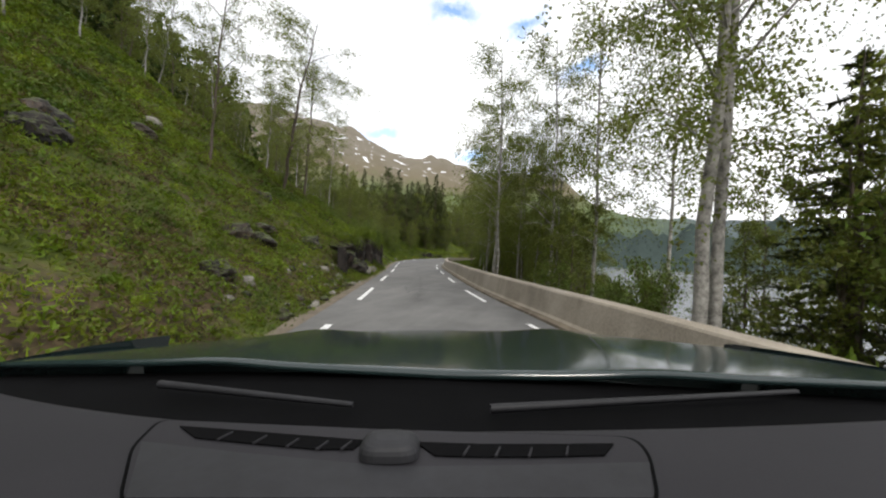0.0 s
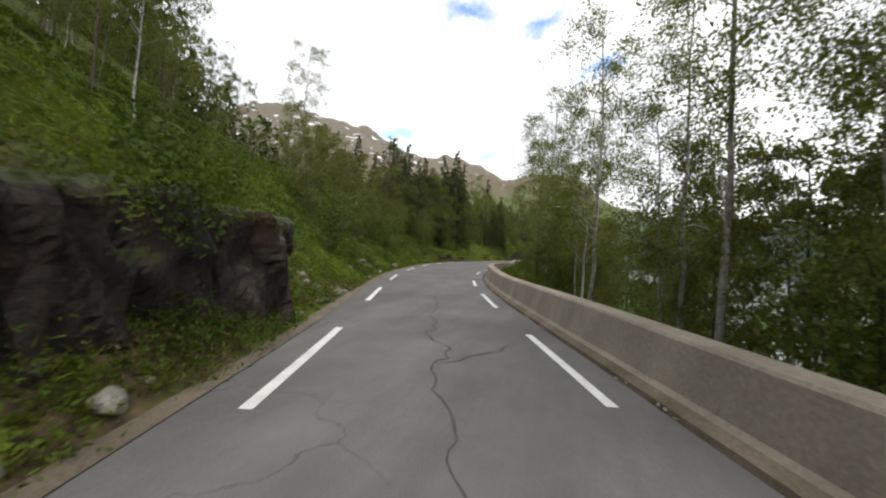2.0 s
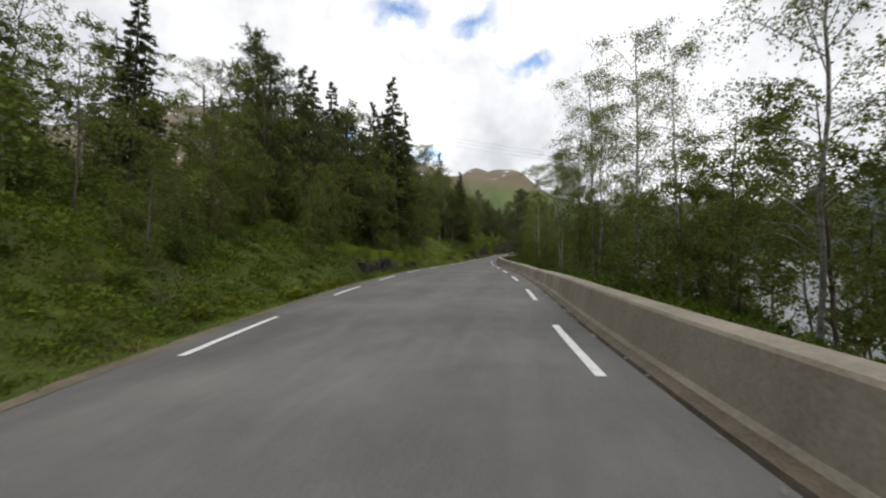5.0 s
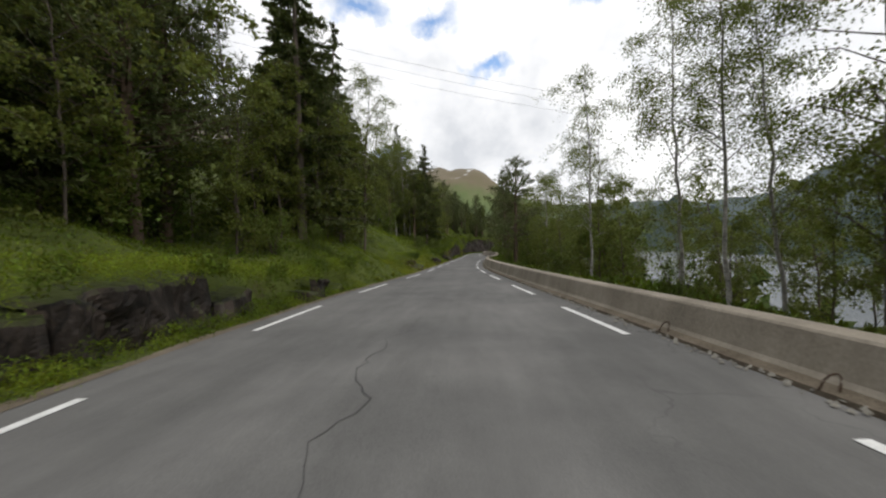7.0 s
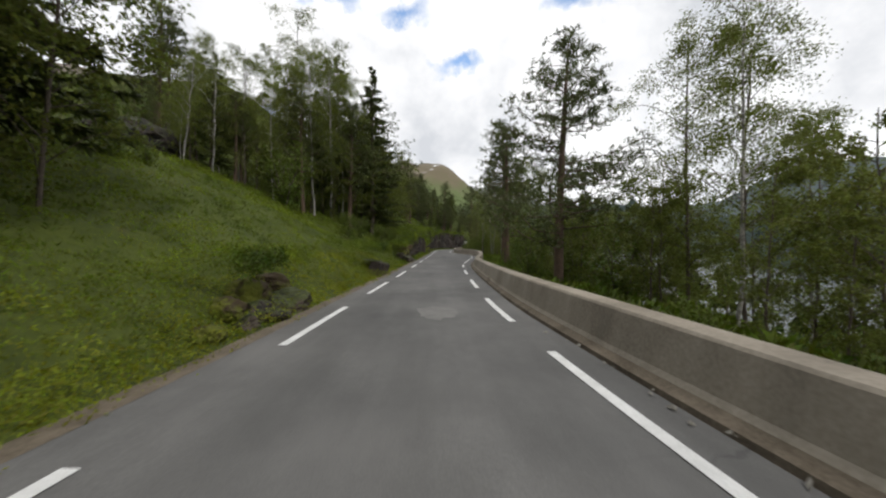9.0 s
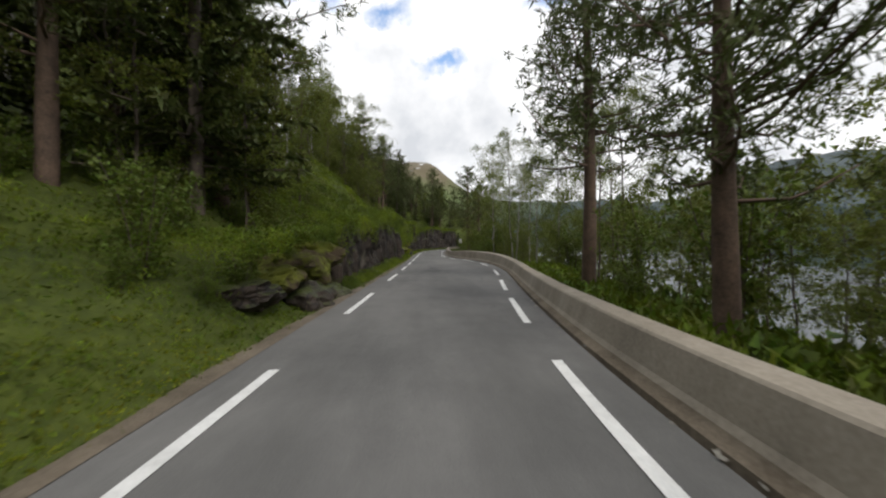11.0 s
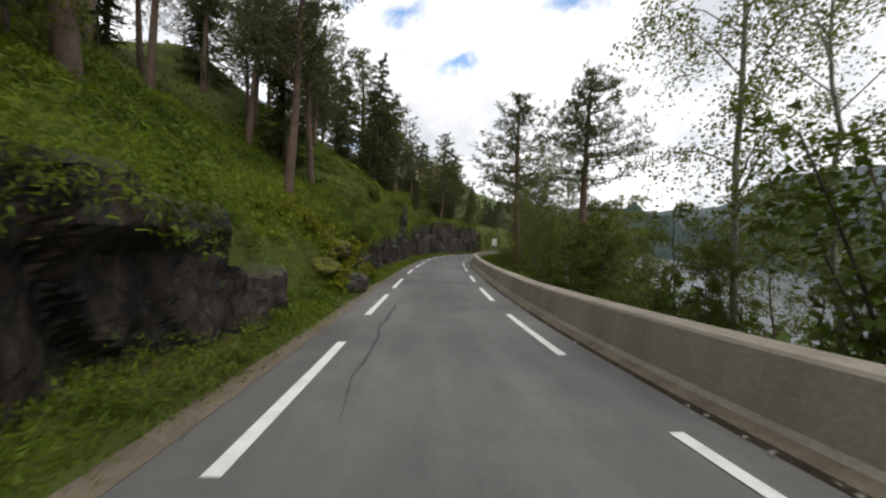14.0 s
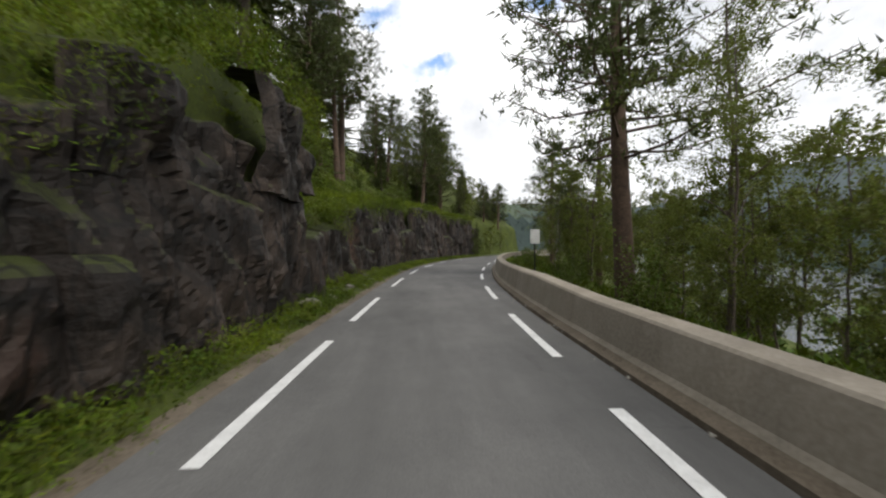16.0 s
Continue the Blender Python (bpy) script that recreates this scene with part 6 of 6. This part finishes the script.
def car():
    root = thing("car", "dark green car with a grey dashboard and glossy hood", "car")
    rim = lambda r: 0.60 + (0.173 * (r / 0.9) ** 2 if r < 0 else 0.042 * (r / 0.75) ** 2)
    rs = np.linspace(-1.36, 1.36, 49)

    def dash_top(r, f):
        ff = 0.12 + (rim(r) - 0.12) * f
        return r, ff, -0.28 - (0.02 * max(0, (f - 0.96) / 0.04) ** 2)
    surface("dashboard", rs, np.concatenate([np.linspace(0, 0.94, 12), np.linspace(0.95, 1, 6)]), dash_top, "dashplastic", root, "dark grey grained plastic dashboard", 0.03)
    back = lambda r: float(np.interp(r, [-1.36, -0.617, 0.023, 1.105, 1.3], [1.17, 1.084, 0.985, 0.95, 0.945]))
    # the windscreen's shade on the cowl is given by its black colour
    surface("cowl", rs, np.linspace(0, 1, 8), lambda r, f: (r, rim(r) - 0.03 + (back(r) + 0.06 - rim(r)) * f, -0.33 - 0.03 * math.sin(math.pi * f) - 0.05 * f * f * abs(r)), "blackplastic", root, "plastic cowl coloured black for the shade below the windscreen", 0.02)

    def bonnet(r, f):
        b = back(r) - 0.01
        ff = b + (2.05 - 0.16 * r * r - b) * f
        crown = 0.022 * math.exp(-((abs(r + 0.05) - 0.6) / 0.16) ** 2)
        return r, ff, -0.318 - 0.115 * max(f, 0) ** 1.25 - 0.02 * abs(r / 1.2) ** 3 + crown * (0.4 + 0.6 * f) - 0.25 * max(0, (f - 0.93) / 0.07) ** 2
    surface("hood", np.linspace(-1.36, 1.36, 55), np.linspace(0, 1, 30), bonnet, "carpaint", root, "glossy dark green hood reflecting the sky", 0.012)

    def skirt(r, f):
        x, ff, u = bonnet(r, 1.0 if f > 0 else 0.97)
        return x, ff - 0.04 * f, u - 0.42 * f
    surface("bumper", np.linspace(-1.34, 1.34, 24), np.linspace(0, 1, 6), skirt, "carpaint", root, thick=0.02)
    for side in (-1, 1):
        verts = []
        ffs = np.linspace(1.0, 1.9, 16)
        for f in ffs:
            b = 0.95 + (f - 1.0)
            u = bonnet(1.36 * side, min(1, max(0, (f - back(1.36 * side)) / 0.95)))[2]
            verts += [seat(1.36 * side, f, u), seat(1.40 * side, f, u - 0.15), seat(1.40 * side, f, u - 0.42)]
        faces = [(3 * i + j, 3 * i + 3 + j, 3 * i + 4 + j, 3 * i + 1 + j) for i in range(len(ffs) - 1) for j in range(2)]
        obj("fender", verts, faces, "carpaint", root, smooth=True)
        wheel = tagged(new("wheel"), "black tyre on an alloy wheel")
        wheel.parent = root
        low = seat(1.2 * side, 1.45, -0.9)
        wheel.matrix_basis = Matrix.Translation((low.x, low.y, 0.325)) @ Matrix.Rotation(radians(PATH[0][4]), 4, "Z")
        for nm, ro, w, mt in (("tyre", 0.325, 0.2, "tyre"), ("rim", 0.215, 0.206, "alloy")):
            prof = [(ro * 0.55 if nm == "tyre" else 0.02, -w / 2), (ro * 0.93, -w / 2), (ro, -w * 0.36), (ro, w * 0.36), (ro * 0.93, w / 2), (ro * 0.55 if nm == "tyre" else 0.02, w / 2)]
            n = 28
            vv = [(x, a * math.sin(2 * math.pi * i / n), a * math.cos(2 * math.pi * i / n)) for i in range(n) for a, x in prof]
            k = len(prof)
            obj(nm, vv, [(i * k + j, i * k + j + 1, ((i + 1) % n) * k + j + 1, ((i + 1) % n) * k + j) for i in range(n) for j in range(k - 1)], mt, wheel, smooth=True)

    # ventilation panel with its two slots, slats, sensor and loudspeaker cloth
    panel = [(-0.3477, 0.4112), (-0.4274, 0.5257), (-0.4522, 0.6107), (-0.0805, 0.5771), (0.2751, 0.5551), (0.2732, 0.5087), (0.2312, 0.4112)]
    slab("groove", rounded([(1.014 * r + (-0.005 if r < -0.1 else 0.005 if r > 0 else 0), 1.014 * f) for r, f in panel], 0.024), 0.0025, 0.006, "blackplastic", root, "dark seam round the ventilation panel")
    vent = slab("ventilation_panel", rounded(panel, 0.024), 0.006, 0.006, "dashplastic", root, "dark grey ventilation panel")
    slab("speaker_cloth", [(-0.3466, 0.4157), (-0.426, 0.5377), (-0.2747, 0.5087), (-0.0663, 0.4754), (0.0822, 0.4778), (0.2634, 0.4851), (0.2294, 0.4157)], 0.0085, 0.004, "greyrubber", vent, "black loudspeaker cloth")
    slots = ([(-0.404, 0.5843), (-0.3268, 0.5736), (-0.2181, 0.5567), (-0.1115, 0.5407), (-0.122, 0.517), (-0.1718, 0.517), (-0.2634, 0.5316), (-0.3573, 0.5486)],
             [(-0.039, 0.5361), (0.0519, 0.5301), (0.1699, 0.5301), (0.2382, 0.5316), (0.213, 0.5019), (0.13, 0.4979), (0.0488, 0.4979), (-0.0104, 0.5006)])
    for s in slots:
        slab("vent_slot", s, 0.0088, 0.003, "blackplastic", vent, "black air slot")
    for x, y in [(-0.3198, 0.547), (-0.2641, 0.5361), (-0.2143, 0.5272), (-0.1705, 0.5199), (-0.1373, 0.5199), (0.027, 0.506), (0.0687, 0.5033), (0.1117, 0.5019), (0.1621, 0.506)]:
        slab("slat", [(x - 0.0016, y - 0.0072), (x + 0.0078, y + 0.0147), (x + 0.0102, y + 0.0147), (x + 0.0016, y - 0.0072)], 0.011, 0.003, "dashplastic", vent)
    bm = bmesh.new()
    bmesh.ops.create_uvsphere(bm, u_segments=24, v_segments=12, radius=1.0)
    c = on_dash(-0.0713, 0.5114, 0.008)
    turn = EYE0.to_3x3() @ Matrix.Rotation(radians(-90), 3, "X")
    for v in bm.verts:
        q = Vector((math.copysign(abs(v.co.x) ** 0.6, v.co.x) * 0.029, math.copysign(abs(v.co.y) ** 0.6, v.co.y) * 0.022, max(v.co.z, 0) ** 0.7 * 0.016))
        v.co = c + turn @ q
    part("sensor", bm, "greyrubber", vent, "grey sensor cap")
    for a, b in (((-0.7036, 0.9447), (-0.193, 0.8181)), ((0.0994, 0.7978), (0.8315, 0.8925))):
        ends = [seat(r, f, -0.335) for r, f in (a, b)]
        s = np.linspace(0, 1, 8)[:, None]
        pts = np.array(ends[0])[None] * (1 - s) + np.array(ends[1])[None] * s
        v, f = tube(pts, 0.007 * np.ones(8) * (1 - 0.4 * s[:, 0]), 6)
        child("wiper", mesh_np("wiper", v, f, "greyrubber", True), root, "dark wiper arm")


car()


# ---------------------------------------------------------------- small things by the road
def loop_of_iron(y, h=0.16):
    """A bent bar at the foot of the wall."""
    p = right_at(np.array(float(y)), 0.5)
    t = np.linspace(0, 1, 9)
    pts = np.stack([p[0] + 0.05 * np.sin(t * 5), p[1] + 0.12 * t, 0.02 + h * np.sin(math.pi * np.minimum(t * 1.1, 1)) ** 0.7], 1)
    v, f = tube(pts, 0.009 * np.ones(9), 6)
    ob = new("iron_loop", mesh_np("iron_loop", v, f, "iron", True))
    tagged(ob, "bent rusty iron bar at the foot of the wall", "iron bar", "bars by the wall")


for y in (36.6, 59.6, 61.8, 115.6, 86.5):
    loop_of_iron(y)


def grit():
    """Chips of stone and crumbled concrete swept against the wall's foot."""
    n = 1500
    y = np.concatenate([rng.uniform(48, 70, n // 2), rng.uniform(-4, 176, n - n // 2)])
    d = 0.22 + 0.34 * rng.beta(2.5, 1.4, n)
    c = np.concatenate([right_at(y, d), np.full((n, 1), 0.012)], 1)
    size = rng.uniform(0.012, 0.045, (n, 1))
    corner = np.array([(1, 0, 0), (-0.5, 0.8, 0), (-0.6, -0.7, 0), (0.1, 0.05, 0.8)])
    v = (c[:, None] + size[:, None] * (corner[None] + rng.normal(0, 0.25, (n, 4, 3)) * (1, 1, 0.4))).reshape(-1, 3)
    f = (4 * np.arange(n)[:, None, None] + np.array([(0, 1, 3), (1, 2, 3), (2, 0, 3)])[None]).reshape(-1, 3)
    tagged(new("grit", mesh_np("grit", v, f, "palerock")), "pale chips of stone along the foot of the wall", "gravel", kind="stuff")


grit()


def marker_post(y, d):
    p = left_at(np.array(float(y)), float(d))
    z = float(hill(np.array(float(y)), np.array(float(d))))
    root = thing("marker_post", "thin grey roadside marker post with a pale top", "post", at=(p[0], p[1], z))
    s = np.linspace(0, 1, 6)
    v, f = tube(np.stack([0.01 * s, 0 * s, -0.1 + 1.05 * s], 1), 0.016 * np.ones(6), 8)
    child("rod", mesh_np("rod", v, f, "darkbark", True), root)
    v, f = tube(np.stack([0.01 * s + 0.001, 0 * s, 0.8 + 0.16 * s], 1), 0.02 * np.ones(6), 8)
    child("reflector", mesh_np("reflector", v, f, "paint", True), root, "pale reflector band")


marker_post(59.6, 1.75)


def white_board(x, y):
    """A white board on a post at the bend."""
    root = thing("road_sign", "white board on a grey post at the bend", "sign", at=(x, y, -0.3))
    s = np.linspace(0, 1, 4)
    v, f = tube(np.stack([0 * s, 0 * s, -0.2 + 2.6 * s], 1), 0.03 * np.ones(4), 8)
    child("post", mesh_np("post", v, f, "greyrubber", True), root)
    bm = bmesh.new()
    bmesh.ops.create_cube(bm, size=1.0)
    bmesh.ops.scale(bm, vec=(0.42, 0.02, 0.62), verts=bm.verts)
    bmesh.ops.bevel(bm, geom=bm.edges[:], offset=0.006, segments=2, affect="EDGES")
    bmesh.ops.translate(bm, vec=(0, -0.05, 1.9), verts=bm.verts)
    part("board", bm, "paint", root, "plain white board")


white_board(-8.1, 157.5)


# ---------------------------------------------------------------- repairs and cracks in the asphalt
M["tar"] = material("tar", (0.042, 0.042, 0.043), (0.09, 0.088, 0.086), 0.8, 3, 60, 0.3, dist=0.004)
M["patch"] = material("asphalt_patch", (0.13, 0.127, 0.122), (0.22, 0.215, 0.205), 0.9, 3, 60, 0.3, dist=0.004)


def level(x, y):
    return 0.012 * noise.noise((x * 0.5, y * 0.3, 0))


def repair(x, y, long_, wide, mat, label):
    """An irregular patch lying on the road."""
    n = 40
    rim = []
    for i in range(n):
        a = 2 * math.pi * i / n
        r = 1 + 0.35 * noise.noise((math.cos(a) * 1.4 + x, math.sin(a) * 1.4 + y, 4)) + 0.3 * noise.noise((math.cos(a) * 4 + x, math.sin(a) * 4 + y, 1))
        px, py = x + wide * 0.5 * r * math.cos(a), y + long_ * 0.5 * r * math.sin(a)
        rim.append((px, py, level(px, py) + 0.007))
    obj("asphalt_patch", [(x, y, level(x, y) + 0.008)] + rim, [(0, 1 + i, 1 + (i + 1) % n) for i in range(n)], mat, rd, label=label)


def crack(points, wide=0.015, wander=0.12):
    """A tarred crack wandering along the points."""
    pts = np.array(points, float)
    n = int(np.linalg.norm(np.diff(pts, axis=0), axis=1).sum() / 0.14) + 2
    s = np.linspace(0, len(pts) - 1, n)
    x, y = np.interp(s, np.arange(len(pts)), pts[:, 0]), np.interp(s, np.arange(len(pts)), pts[:, 1])
    verts = []
    for i in range(n):
        dx = wander * (2 * noise.noise((x[i], y[i] * 1.3, 1)) + noise.noise((x[i] * 3, y[i] * 4, 2)))
        w = wide * (0.5 + abs(noise.noise((0, y[i] * 2.5, 5))) * 1.6) * min(1, 4 * i / n, 4 * (n - 1 - i) / n + 0.1)
        for e in (-1, 1):
            px = x[i] + dx + e * w / 2
            verts.append((px, y[i], level(px, y[i]) + 0.006))
    obj("crack", verts, [(2 * i, 2 * i + 1, 2 * i + 3, 2 * i + 2) for i in range(n - 1)], "tar", rd)


repair(-14.2, 110.4, 0.8, 0.75, "tar", "dark tarred repair")
repair(-14.17, 112.2, 0.7, 0.4, "tar", "dark tarred repair")
repair(-15.05, 81.3, 1.3, 0.75, "patch", "pale worn repair")
for line_ in ([(-2.9, 8.0), (-3.4, 10.2), (-4.3, 13.0), (-5.2, 15.5), (-6.4, 19.0)], [(-3.2, 9.5), (-4.4, 11.6), (-4.7, 13.6)], [(-4.0, 12.0), (-3.4, 13.2), (-4.4, 15.0)], [(-5.8, 17.4), (-7.2, 21.0), (-8.4, 24.5), (-9.6, 28.5)],
              [(-7.2, 21.0), (-6.6, 22.6)], [(-15.1, 57.0), (-15.5, 61.0), (-15.2, 64.5)], [(-15.9, 86.0), (-15.2, 89.5), (-15.4, 92.0)], [(-15.0, 107.0), (-14.6, 109.5), (-14.9, 112.0)], [(-13.6, 148.0), (-13.2, 151.0), (-12.8, 153.0)]):
    crack(line_, 0.034 if line_[0][1] < 30 else 0.018)
for k in range(9):
    y = 8.6 + 0.45 * k
    x = -2.95 - 0.3 * (y - 8) + 0.15 * math.sin(3 * k)
    crack([(x - 0.22, y), (x + 0.05, y + 0.25), (x + 0.2, y + 0.7)], 0.05, 0.05)
crack([(-14.75, 125.5), (-14.8, 128.5), (-14.7, 132.0)], 0.05, 0.03)


# ---------------------------------------------------------------- power line across the valley
def utility_pole(name_at, z0, z1):
    x, y = name_at
    root = thing("utility_pole", "grey wooden utility pole carrying three power cables", "pole", "power line poles", at=(x, y, z0))
    s = np.linspace(0, 1, 6)
    v, f = tube(np.stack([0 * s, 0 * s, -1.5 + (z1 - z0 + 2) * s], 1), 0.14 - 0.04 * s, 10)
    child("mast", mesh_np("mast", v, f, "darkbark", True), root)
    v, f = tube(np.stack([0.255 * (3.4 * s - 0.3), -0.967 * (3.4 * s - 0.3), z1 - z0 + 0 * s], 1), 0.06 + 0 * s, 8)
    child("crossarm", mesh_np("crossarm", v, f, "darkbark", True), root)


def power_line():
    a, b = np.array((-44.0, 76.6, 19.0)), np.array((62.0, 104.5, 14.0))
    utility_pole(a[:2], float(hill(np.array(70.0), np.array(28.0))) - 2, a[2])
    utility_pole(b[:2], -16.0, b[2])
    for off in (0.0, 1.5, 2.8):
        s = np.linspace(0, 1, 40)[:, None]
        side = np.array((0.255, -0.967, 0)) * off
        pts = a + side + (b - a) * s - np.array((0, 0, 1)) * 4 * 6.2 * s * (1 - s)
        v, f = tube(pts, 0.007 * np.ones(40), 5)
        ob = new("power_cable", mesh_np("power_cable", v, f, "iron", True))
        tagged(ob, "thin dark power cable hanging across the road", "cable", "power line cables")


power_line()
